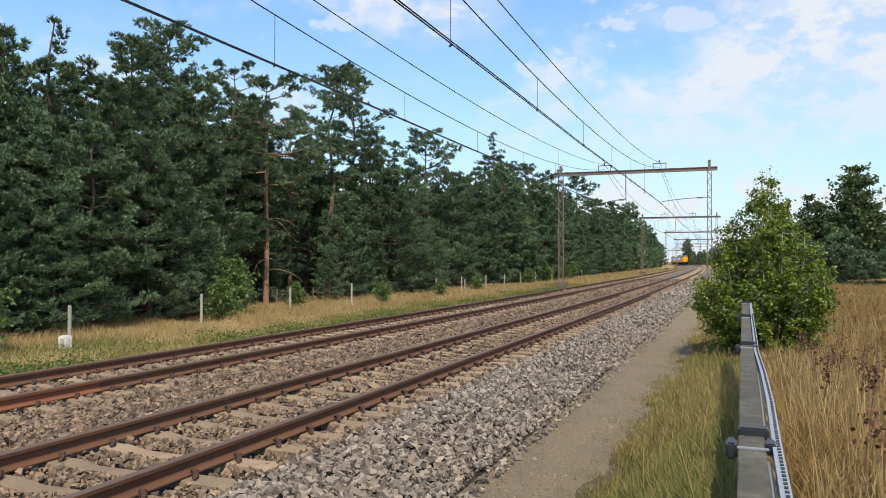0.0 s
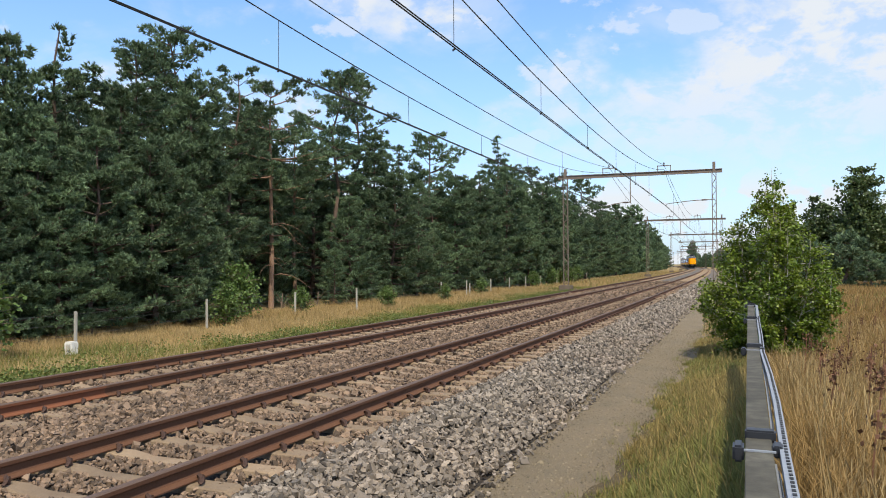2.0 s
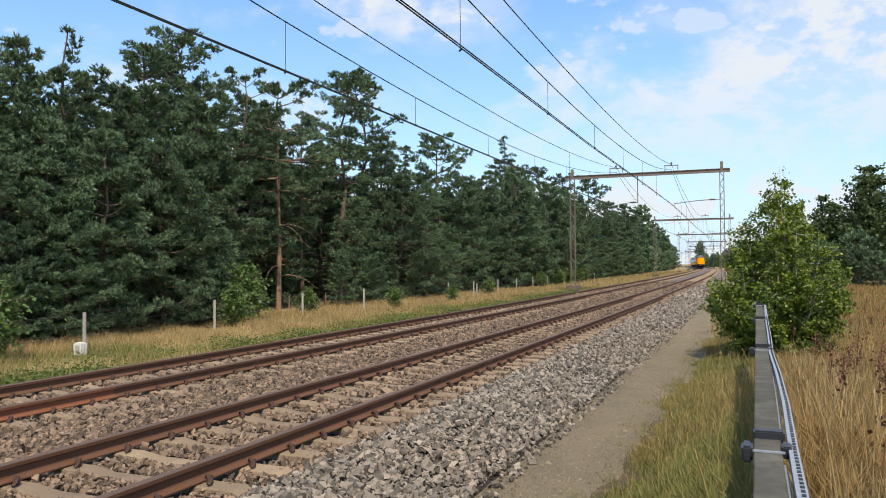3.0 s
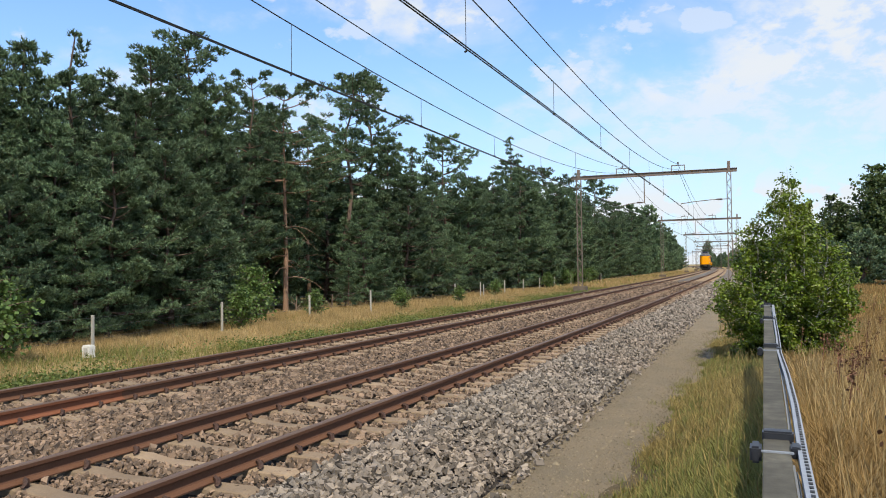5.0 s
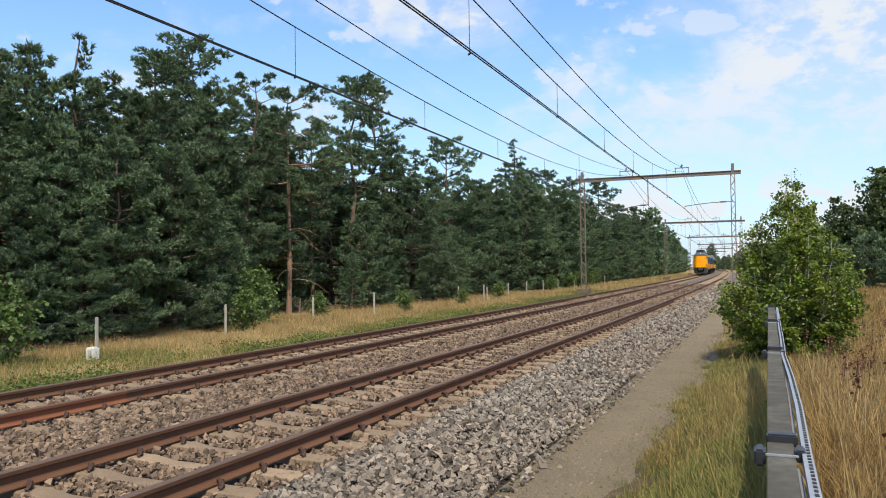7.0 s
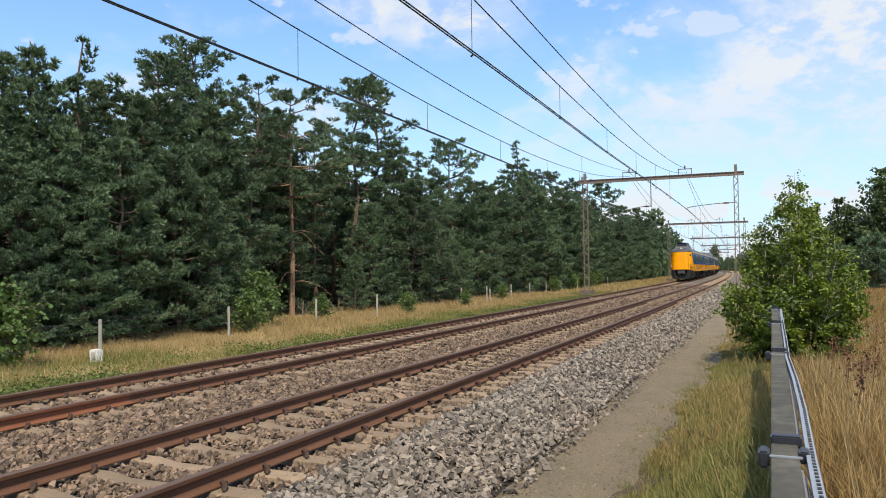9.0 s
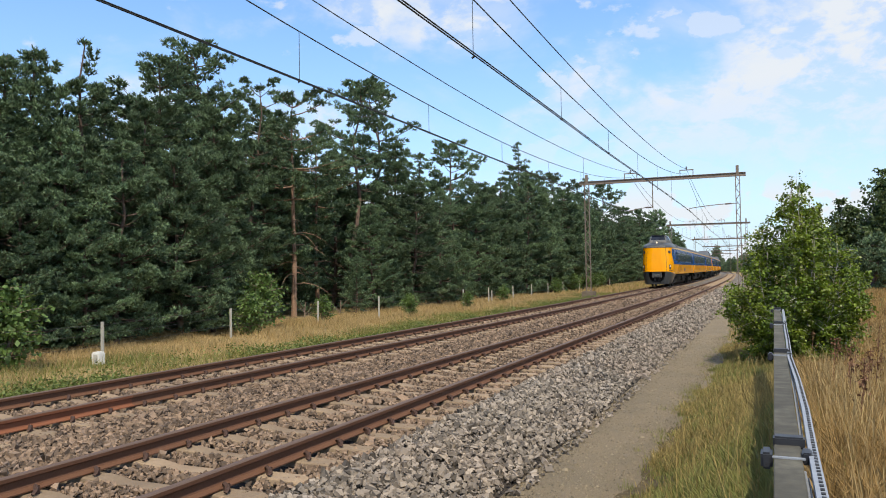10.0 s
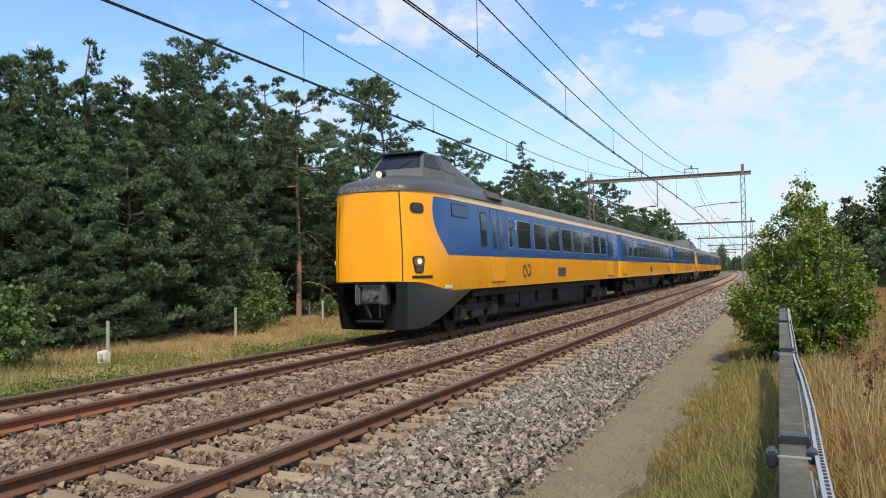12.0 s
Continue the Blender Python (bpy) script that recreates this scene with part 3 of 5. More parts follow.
def make_wires():
    for track in (0, 1):
        for kind, low, high, r, side in (("contact_wire", 5.72, 5.80, .014, -.028), ("contact_wire", 5.72, 5.80, .014, .028), ("messenger_wire", 6.54, 8.50, .014, 0), ("feeder_wire", 7.44, 8.84, .014, 0)):
            s = np.arange(-5, 500, 2.0)
            if kind == "messenger_wire" and track == 1:
                low -= .07
            u = (s - FIRST + SPAN / 2) % SPAN - SPAN / 2     # distance from the nearest gantry
            w = SPAN / 2 - np.abs(u)                         # distance from mid-span
            z = low + (high - low) * (w / (SPAN / 2)) ** 2
            off = side + ((.15, .10)[track] * np.abs(np.cos(np.pi * (s - FIRST) / SPAN)) if kind == "contact_wire" else 0)
            x, y, _ = at(s, off, track)
            v, f = tube(np.stack([x, y, z], -1), r, 5)
            ob = new(kind, many_mesh(kind, v, f, [WIRE]))
            tagged(ob, "dark overhead copper wire slung between the gantries" if kind != "contact_wire" else "taut overhead contact wire above the track", "overhead wire", "overhead wires")
            if kind == "messenger_wire":
                for sd in np.arange(0.1, 300, 6.62):
                    uu = (sd - FIRST + SPAN / 2) % SPAN - SPAN / 2
                    if abs(uu) < 6:
                        continue
                    zz = low + (high - low) * ((SPAN / 2 - abs(uu)) / (SPAN / 2)) ** 2
                    x, y, _ = (float(q) for q in at(sd, 0, track))
                    bm = rod(bmesh.new(), (x, y, 5.73), (x, y, zz), .007, None, 5)
                    rod(bm, (x - .03, y, 5.72), (x + .03, y, 5.76), .022, None, 6)
                    part("dropper", bm, WIRE, ob)
            if kind == "feeder_wire" and track == 1:
                x, y, _ = (float(q) for q in at(40.5, 0, track))
                part("jumper", rod(bmesh.new(), (x, y, 5.74), (x, y, float(np.interp(40.5, s, z))), .009, None, 5), WIRE, ob)


make_wires()
# ---- the train ----
SPEED, TIP_END = 27.55, 15.95       # metres a second; the nose's place along the track at 12 s
CAB_LEN, MID_LEN, JOINT = 25.15, 26.4, .30


def plan_width(y):
    return float(np.interp(y, (0, .03, .08, .16, .28, .45, .8, 1.4, 2.2), (.45, .66, .86, .99, 1.08, 1.17, 1.30, 1.385, 1.40)))


def roof_top(y):
    return float(np.interp(y, (0, .08, .2, .4, .9, 1.6, 3.0, 7.0), (3.76, 3.83, 3.90, 3.97, 4.08, 4.18, 4.2, 4.12)))


def low_edge(y):
    return float(np.interp(y, (0, .5, 1.7), (1.43, 1.40, 1.16)))


def shell(length, cab):
    """Side walls, roof and nose of a car as two meshes: painted sides and grey roof."""
    ys = [0, .03, .08, .16, .28, .45, .8, 1.1, 1.4, 1.8, 2.2, 3, 4.5, 6, 7] if cab else [0, .05, .12]
    ys += list(np.linspace(ys[-1] + 1.2, length - .12, 12)) + [length - .05, length]
    sv, sf, rv, rf = [], [], [], []
    zs = (0, .12, .40, .44, .75, .93, 1.0)
    for y in ys:
        w = plan_width(y) if cab else 1.40
        if y > length - .13 or (not cab and y < .13):
            e = min(y, length - y) if not cab else length - y
            w -= .06 * (1 - min(1, e / .12))
        z0 = low_edge(y) if cab else 1.16
        top = 3.62 if cab and y < .3 else 3.66
        row = []
        for k in zs:
            z = z0 + (top - z0) * k
            row.append((w - .05 * max(0, (1.6 - z) / .5) ** 2 - .048 * max(0, z - 2.2), y, z))
        sv.append([(-a, b, c) for a, b, c in reversed(row)] + row)
        e = row[-1][0]
        zt = roof_top(y) if cab else 4.12
        arc = [(e * math.cos(a), y, top + (zt - top) * math.sin(a) ** .75) for a in np.linspace(0, math.pi / 2, 7)]
        rv.append([(-a, b, c) for a, b, c in arc] + [p for p in reversed(arc[:-1])])

    def grid(rows):
        k = len(rows[0])
        v = [p for r in rows for p in r]
        f = [(i * k + j, i * k + j + 1, (i + 1) * k + j + 1, (i + 1) * k + j) for i in range(len(rows) - 1) for j in range(k - 1)]
        return v, f, k
    v, f, k = grid(sv)
    h = k // 2
    f = [q for q in f if q[0] % k != h - 1]
    for i in range(len(sv[0]) // 2 - 1):       # close the two ends
        f.append((h - 1 - i, h + i, h + i + 1, h - 2 - i))
        o = (len(sv) - 1) * k
        f.append((o + h - 1 - i, o + h + i, o + h + i + 1, o + h - 2 - i))
    side = data_mesh("body", v, f, [LIVERY if cab else LIVERY_MID], smooth=True)
    side.set_sharp_from_angle(angle=radians(32))
    v, f, k = grid(rv)
    for o in (0, (len(rv) - 1) * k):
        f.append(tuple(range(o, o + k)))
    top = data_mesh("roof", v, f, [ROOF], smooth=True)
    top.set_sharp_from_angle(angle=radians(40))
    return side, top


def panel(bm, side, y0, y1, z0, z1, proud=.006, r=.06, w=1.40, depth=.02):
    """A rounded plate set on the side wall (side -1 or 1), following its lean."""
    pts = []
    for cy, cz, a0 in ((y1 - r, z1 - r, 0), (y0 + r, z1 - r, 90), (y0 + r, z0 + r, 180), (y1 - r, z0 + r, 270)):
        for k in range(4):
            a = radians(a0 + 30 * k)
            pts.append((cy + r * math.cos(a), cz + r * math.sin(a)))

    def wall(z):
        return w - .05 * max(0, (1.6 - z) / .5) ** 2 - .048 * max(0, z - 2.2)
    outer = [bm.verts.new((side * (wall(z) + proud), y, z)) for y, z in pts]
    inner = [bm.verts.new((side * (wall(z) - depth), y, z)) for y, z in pts]
    faces = [bm.faces.new(outer)]
    n = len(pts)
    faces += [bm.faces.new((outer[i], outer[(i + 1) % n], inner[(i + 1) % n], inner[i])) for i in range(n)]
    bmesh.ops.recalc_face_normals(bm, faces=faces)
    return bm


def nose_plate(bm, y0, y1, z0, z1, side, proud=.008):
    """A plate wrapped round the nose's corner."""
    ys = np.linspace(y0, y1, 5)
    zs = np.linspace(z0, z1, 2 + int((z1 - z0) / .4))
    rows = []
    for y in ys:
        d = .01
        w = plan_width(y)
        ny = -(plan_width(y + d) - plan_width(max(0, y - d))) / (d + min(y, d))
        nn = Vector((1, ny, 0)).normalized() * proud
        rows.append([bm.verts.new((side * (w + nn.x - .048 * max(0, z - 2.2)), y + nn.y, z)) for z in zs])
    for a, b in zip(rows, rows[1:]):
        for j in range(len(a) - 1):
            bm.faces.new((a[j], a[j + 1], b[j + 1], b[j]))
    return bm


def nose_patch(points, side, proud):
    """A small plate of any outline (metres back and up) laid on the nose's corner."""
    bm = bmesh.new()

    def on(y, z):
        d = .01
        ny = -(plan_width(y + d) - plan_width(y - d)) / (2 * d)
        nn = Vector((1, ny, 0)).normalized() * proud
        return bm.verts.new((side * (plan_width(y) + nn.x - .048 * max(0, z - 2.2)), y + nn.y, z))
    ring = [on(y, z) for y, z in points]
    hub = on(sum(p[0] for p in points) / len(points), sum(p[1] for p in points) / len(points))
    for i in range(len(ring)):
        bm.faces.new((ring[i], ring[(i + 1) % len(ring)], hub))
    bmesh.ops.recalc_face_normals(bm, faces=bm.faces)
    return bm


def rounded(y0, y1, z0, z1, r, waist=0.0):
    """Outline of a rounded plate; waist: how much narrower its foot is, on each side."""
    pts = []
    for cy, cz, a0 in ((y1 - r, z1 - r, 0), (y0 + r, z1 - r, 90), (y0 + r + waist, z0 + r, 180), (y1 - r - waist, z0 + r, 270)):
        for k in range(5):
            a = radians(a0 + 22.5 * k)
            pts.append((cy + r * math.cos(a), cz + r * math.sin(a)))
    return pts


def bogie(parent, y):
    bm = bmesh.new()
    for sx in (-1, 1):
        box(bm, sx * 1.05, y, .62, .16, 3.3, .2, .03)
        box(bm, sx * 1.08, y, .45, .2, .9, .25, .04)
        for dy in (-1.28, 1.28):
            box(bm, sx * 1.1, y + dy, .5, .26, .42, .36, .05)
            for dd in (-.32, .32):
                rod(bm, (sx * 1.1, y + dy + dd, .35), (sx * 1.1, y + dy + dd, .75), .09)
    box(bm, 0, y, .75, 2.0, .8, .3, .05)
    b = part("bogie", bm, UNDER, parent, "dark grimy bogie")
    for dy in (-1.28, 1.28):
        for sx in (-1, 1):
            bm = rod(bmesh.new(), (sx * .69, y + dy, .46), (sx * .82, y + dy, .46), .46, None, 28)
            rod(bm, (sx * .80, y + dy, .46), (sx * .98, y + dy, .46), .14, None, 14)
            part("wheel", bm, UNDER, b)


def under_boxes(parent, spans):
    for i, (y0, y1, z0) in enumerate(spans):
        bm = boxed(0, (y0 + y1) / 2, (z0 + 1.12) / 2, 2.16 - .15 * (i % 3), y1 - y0, 1.12 - z0, .04)
        part("equipment_box", bm, UNDER, parent)
    bm = boxed(0, (spans[0][0] + spans[-1][1]) / 2, 1.02, 2.3, spans[-1][1] - spans[0][0] + 6, .2, .02)
    part("floor_frame", bm, UNDER, parent)
    bm = boxed(.1, (spans[0][0] + spans[-1][1]) / 2, .64, 1.5, spans[-1][1] - spans[0][0] + 1.4, .78, .05)
    part("belly_tank", bm, UNDER, parent)


def window(parent, side, y0, y1, z0=2.38, z1=3.26):
    f = part("window", panel(bmesh.new(), side, y0 - .035, y1 + .035, z0 - .035, z1 + .035, .006, .12), FRAME, parent)
    part("pane", panel(bmesh.new(), side, y0, y1, z0, z1, .012, .09), PANE, f)
    part("vent_bar", panel(bmesh.new(), side, y0 + .02, y1 - .02, z1 - .27, z1 - .245, .016, .01), SEAM, f)


def door(parent, side, y0, y1, leaves=2):
    d = part("door", panel(bmesh.new(), side, y0 - .04, y1 + .04, 1.3, 3.50, .004, .08), SEAM, parent)
    w = (y1 - y0) / leaves
    for k in range(leaves):
        a, b = y0 + w * k + .015, y0 + w * (k + 1) - .015
        part("leaf_upper", panel(bmesh.new(), side, a, b, 2.07, 3.47, .010, .03), BLUE, d)
        part("leaf_lower", panel(bmesh.new(), side, a, b, 1.33, 2.066, .010, .02), YELLOW, d)
        part("pane", panel(bmesh.new(), side, a + .13, b - .13, 2.3, 3.3, .016, .08), PANE, d)


def logo(parent, side, y, z):
    """A plain two-stroke emblem."""
    bm = bmesh.new()
    x = side * 1.408
    for (y0, z0), (y1, z1) in (((-.22, -.12), (-.22, .10)), ((-.22, .10), (-.10, .16)), ((-.10, .16), (.10, -.16)), ((.10, -.16), (.22, -.10)), ((.22, -.10), (.22, .12)),
                               ((-.06, -.14), (-.20, -.16)), ((.06, .14), (.20, .16))):
        d = Vector((0, y1 - y0, z1 - z0))
        n = Vector((0, -d.z, d.y)).normalized() * .038
        a, b = Vector((x, y + 1.8 * y0, z + 1.15 * z0)), Vector((x, y + 1.8 * y1, z + 1.15 * z1))
        bm.faces.new([bm.verts.new(p) for p in (a - n, b - n, b + n, a + n)])
    part("emblem", bm, EMBLEM, parent, "dark blue painted emblem of plain strokes")


def smooth(ob, degrees=38):
    ob.data.polygons.foreach_set("use_smooth", [True] * len(ob.data.polygons))
    ob.data.set_sharp_from_angle(angle=radians(degrees))
    return ob


def class_mark(parent, side, y, z):
    """The white figure 2 beside the first window."""
    font = bpy.data.curves.new("class_mark", "FONT")
    font.body, font.size = "2", .40
    ob = bpy.data.objects.new("class_mark", font)
    me = bpy.data.meshes.new_from_object(ob)
    bpy.data.objects.remove(ob)
    me.transform(Matrix(((0, 0, side, side * 1.402), (side, 0, 0, y if side > 0 else y + .22), (0, 1, 0, z), (0, 0, 0, 1))))
    me.materials.clear()
    part("class_mark", me, WHITE_MARK, parent, "white painted figure 2")


def mesh_of(bm, rows, loop=False):
    g = [[bm.verts.new(p) for p in r] for r in rows]
    for a, b in zip(g, g[1:]):
        for j in range(len(a) - (0 if loop else 1)):
            bm.faces.new((a[j], a[(j + 1) % len(a)], b[(j + 1) % len(a)], b[j]))
    return g


def quad_plate(a, b, c, d, out, lift=.012):
    """A pane lying on four corners, lifted along out."""
    bm = bmesh.new()
    o = Vector(out).normalized() * lift
    top = [bm.verts.new(Vector(p) + o) for p in (a, b, c, d)]
    low = [bm.verts.new(Vector(p) - o) for p in (a, b, c, d)]
    bm.faces.new(top)
    for i in range(4):
        bm.faces.new((top[i], top[(i + 1) % 4], low[(i + 1) % 4], low[i]))
    bmesh.ops.recalc_face_normals(bm, faces=bm.faces)
    return bm


def build_cab_car():
    c = thing("train_cab_car", "yellow and blue electric train car with a raised driver's cab", "train car", "cars of the passing train")
    side, roof = shell(CAB_LEN, True)
    body = part("body", side, None, c)
    part("roof", roof, None, c, "matt grey roof")
    # dark brow over the yellow nose
    bm = bmesh.new()
    ys = [0, .03, .08, .16, .28, .45, .8, 1.4, 2.2, 3.4, 5.0]
    rows = []
    for y in ys:
        w = plan_width(y) - .055
        zt = roof_top(y) + .015
        top = float(np.interp(y, (0, 2.0, 5.0), (3.60, 3.665, 3.70)))
        arc = [((w + .012) * math.cos(a), y - .006, top + (zt - top) * math.sin(a) ** .75) for a in np.linspace(0, math.pi / 2, 8)]
        rows.append(arc + [(-p[0], p[1], p[2]) for p in reversed(arc[:-1])])
    g = mesh_of(bm, rows)
    bm.faces.new(list(reversed(g[0])))
    smooth(part("brow", bm, NOSE_DARK, c, "dark grey brow round the nose"))
    part("scuffed_plate", boxed(0, -.004, 3.685, .92, .03, .14, .004), SCUFF, c, "scuffed dark plate over the yellow nose")
    for sx in (-1, 1):
        part("scuffed_plate", nose_plate(bmesh.new(), .004, .084, 3.615, 3.755, sx, .03), SCUFF, c)
    # raised cab
    base = [(-.80, 1.45, 4.08), (.80, 1.45, 4.08), (1.02, 2.5, 4.02), (1.06, 4.2, 4.0), (1.0, 7.2, 4.02), (-1.0, 7.2, 4.02), (-1.06, 4.2, 4.0), (-1.02, 2.5, 4.02)]
    sill = [(-.74, 1.60, 4.34), (.74, 1.60, 4.34), (.93, 2.5, 4.32), (.98, 4.0, 4.27), (.9, 7.15, 4.05), (-.9, 7.15, 4.05), (-.98, 4.0, 4.27), (-.93, 2.5, 4.32)]
    top = [(-.60, 1.95, 4.78), (.60, 1.95, 4.78), (.74, 2.45, 4.79), (.78, 3.2, 4.72), (.55, 7.1, 4.12), (-.55, 7.1, 4.12), (-.78, 3.2, 4.72), (-.74, 2.45, 4.79)]
    cap = [(-.42, 2.1, 4.84), (.42, 2.1, 4.84), (.5, 2.5, 4.86), (.5, 3.2, 4.80), (.3, 7.05, 4.16), (-.3, 7.05, 4.16), (-.5, 3.2, 4.80), (-.5, 2.5, 4.86)]
    bm = bmesh.new()
    g = mesh_of(bm, [base, sill, top, cap], True)
    bm.faces.new(g[-1])
    bmesh.ops.recalc_face_normals(bm, faces=bm.faces)
    cab = part("cab", bm, ROOF, c, "grey raised driver's cab")
    V = Vector

    def lerp(p, q, k):
        return V(p).lerp(V(q), k)

    def inset(a, b, cc, d, m=.06):
        ctr = (V(a) + V(b) + V(cc) + V(d)) / 4
        return [V(p).lerp(ctr, m) for p in (a, b, cc, d)]
    part("windscreen", quad_plate(*inset(sill[0], sill[1], top[1], top[0], .10), (0, -1, .7), .012), SCREEN, cab, "wide raked windscreen")
    part("windscreen_wiper", rod(bmesh.new(), (.05, 1.60, 4.40), (.42, 1.76, 4.62), .012, None, 5), SEAM, cab)
    part("visor", boxed(0, 1.98, 4.815, 1.26, .34, .035, .012), NOSE_DARK, cab)
    for i, j in ((1, 2), (2, 3)):
        q = inset(sill[i], sill[j], top[j], top[i], .16 if i == 1 else .12)
        if i == 2:
            q = [q[0], q[0].lerp(q[1], .62), q[3].lerp(q[2], .75), q[3]]
        part("side_window", quad_plate(*q, (1, -.15, .45), .012), SCREEN, cab)
        part("side_window", quad_plate(*[V((-p.x, p.y, p.z)) for p in q], (-1, -.15, .45), .012), SCREEN, cab)
    bm = rod(bmesh.new(), (0.0, .62, 4.10), (0, .80, 4.14), .105, None, 18)
    t = part("top_light", bm, SEAM, c)
    part("lens", rod(bmesh.new(), (0.0, .60, 4.10), (0, .63, 4.105), .08, None, 18), GLOW, t, "lit round lens")
    # seams and fittings of the nose
    for sx in (-1, 1):
        part("panel_seam", nose_plate(bmesh.new(), .082, .098, 1.44, 3.60, sx, .006), SEAM, body)
        vent = part("vent", nose_patch(rounded(.25, .64, 3.07, 3.33, .10), sx, .012), SEAM, c, "dark rounded vent with slats")
        for k in range(5):
            cut = .035 if k in (0, 4) else 0
            part("vent_slat", nose_plate(bmesh.new(), .275 + cut, .615 - cut, 3.105 + .042 * k, 3.128 + .042 * k, sx, .024), GREYMETAL, vent)
        h = part("headlight", nose_patch(rounded(.25, .60, 1.62, 2.04, .09, .04), sx, .012), SEAM, c, "headlight in a rounded dark surround")
        part("bezel", nose_patch(rounded(.285, .565, 1.79, 2.015, .10), sx, .018), LAMP_SHELL, h, "brownish lamp housing")
        at_lens, out = Vector((sx * plan_width(.43), .43, 1.905)), Vector((sx * .86, -.51, 0))
        part("lens", rod(bmesh.new(), at_lens - out * .01, at_lens + out * .032, .078, .062, 20), GLOW, h, "warm-white lens")
        part("tail_lens", nose_patch(rounded(.32, .53, 1.65, 1.775, .05), sx, .018), DARKGRID, h)
        part("marker_slot", nose_plate(bmesh.new(), .24, .86, 1.50, 1.565, sx, .012), SEAM, c)
        part("louvre", quad_plate((sx * 1.345, 4.75, 3.78), (sx * 1.345, 6.05, 3.78), (sx * 1.20, 6.0, 3.99), (sx * 1.20, 4.85, 3.99), (sx, 0, .6), .06), DARKGRID, c)
        hatch = part("hatch", panel(bmesh.new(), sx, 2.03, 3.17, 3.08, 3.44, .008, .03), SEAM, c, "dull blue hatch")
        part("hatch_lid", panel(bmesh.new(), sx, 2.06, 3.14, 3.11, 3.41, .014, .02), HATCH, hatch)
        part("cab_door", panel(bmesh.new(), sx, 3.95, 4.0, 1.3, 3.45, .004, .01), SEAM, c)
        w0 = part("window", panel(bmesh.new(), sx, 4.10, 4.62, 2.33, 3.35, .006, .1), SEAM, c)
        part("pane", panel(bmesh.new(), sx, 4.15, 4.57, 2.38, 3.30, .012, .08), PANE, w0)
        door(c, sx, 4.98, 6.15)
        for a, b in ((6.62, 6.95), (7.5, 8.95), (9.42, 10.9), (11.2, 12.8), (13.25, 14.75), (15.1, 16.55), (16.9, 18.5), (18.95, 20.2), (20.6, 21.75)):
            window(c, sx, a, b)
        door(c, sx, 22.3, 23.6)
        logo(c, sx, 8.4, 1.64)
        part("grille", panel(bmesh.new(), sx, 12.5, 13.65, 1.40, 1.74, .008, .02), DARKGRID, c)
        part("door_seam", panel(bmesh.new(), sx, 5.60, 5.625, 1.17, 2.06, .005, .005), SEAM, c)
        class_mark(c, sx, 7.14, 2.98)
        part("number_bar", panel(bmesh.new(), sx, 1.55, 1.95, 1.22, 1.30, .01, .01), WHITE_MARK, c)
    # skirt with the coupler bay
    bm = bmesh.new()
    outline = [(plan_width(y) * .985, y) for y in (3.3, 2.6, 2.0, 1.4, .9, .55, .32, .16, .06)] + [(.72, .04), (.62, .025), (.5, .012), (.4, .0), (0, -.012)]
    outline = outline + [(-x, y) for x, y in reversed(outline[:-1])]
    rows = []
    for k in (0, .13, .22, .34, .55, .8, 1.0):
        row = []
        for x, y in outline:
            top = low_edge(y) + .01
            bot = float(np.interp(y, (0, .6, 1.6, 3.3), (.27, .29, .55, 1.08)))
            tuck = .13 * (1 - k) ** 2.2
            row.append((x * (1 - tuck * .6), y + tuck * .4, bot + (top - bot) * k))
        rows.append(row)
    g = mesh_of(bm, rows[:2])
    up = [g[1]] + [[bm.verts.new(p) for p in r] for r in rows[2:]]
    for a, b, hole in zip(up, up[1:], (.45, .58, .68, .74, .76)):
        for j in range(len(outline) - 1):
            if abs(outline[j][0]) > hole or abs(outline[j + 1][0]) > hole:
                bm.faces.new((a[j], a[j + 1], b[j + 1], b[j]))
    bmesh.ops.solidify(bm, geom=list(bm.faces), thickness=.04)
    bmesh.ops.recalc_face_normals(bm, faces=bm.faces)
    smooth(part("skirt", bm, SKIRT, c, "dark grey plough-shaped skirt"), 50)
    bm = bmesh.new()
    box(bm, 0, .95, .85, 1.9, .05, 1.2)
    for sx in (-1, 1):
        box(bm, sx * .86, .62, .85, .04, .70, 1.1)
    box(bm, 0, .62, .46, 1.3, .8, .04)
    box(bm, 0, .5, 1.40, 1.6, .9, .03)
    part("coupler_bay", bm, SEAM, c)
    bm = bmesh.new()
    box(bm, 0, .26, 1.10, .62, .26, .40, .05)
    for sx in (-1, 1):
        box(bm, sx * .36, .20, 1.12, .13, .30, .52, .03)
        box(bm, sx * .36, .04, 1.12, .05, .05, .36, .015)
        rod(bm, (sx * .2, .2, .92), (sx * .13, .34, .55), .022)
        rod(bm, (sx * .28, .2, .95), (sx * .24, .4, .58), .016)
    rod(bm, (-.13, .10, 1.10), (-.13, .20, 1.10), .12, .09, 16)
    rod(bm, (.13, .02, 1.10), (.13, .20, 1.10), .05, .11, 16)
    box(bm, 0, .16, 1.335, .80, .14, .04, .01)
    rod(bm, (0, .3, 1.1), (0, .95, 1.05), .12)
    part("coupler", bm, COUPLER, c, "grey automatic coupler head")
    for y in (4.35, CAB_LEN - 3.9):
        bogie(c, y)
    under_boxes(c, ((7.0, 8.5, .55), (8.8, 10.6, .42), (11.2, 13.2, .5), (13.6, 15.2, .45), (15.5, 18.4, .55)))
    bm = bmesh.new()
    box(bm, 0, CAB_LEN + .15, 2.45, 2.3, .34, 2.7, .06)
    part("bellows", bm, SEAM, c)
    return c


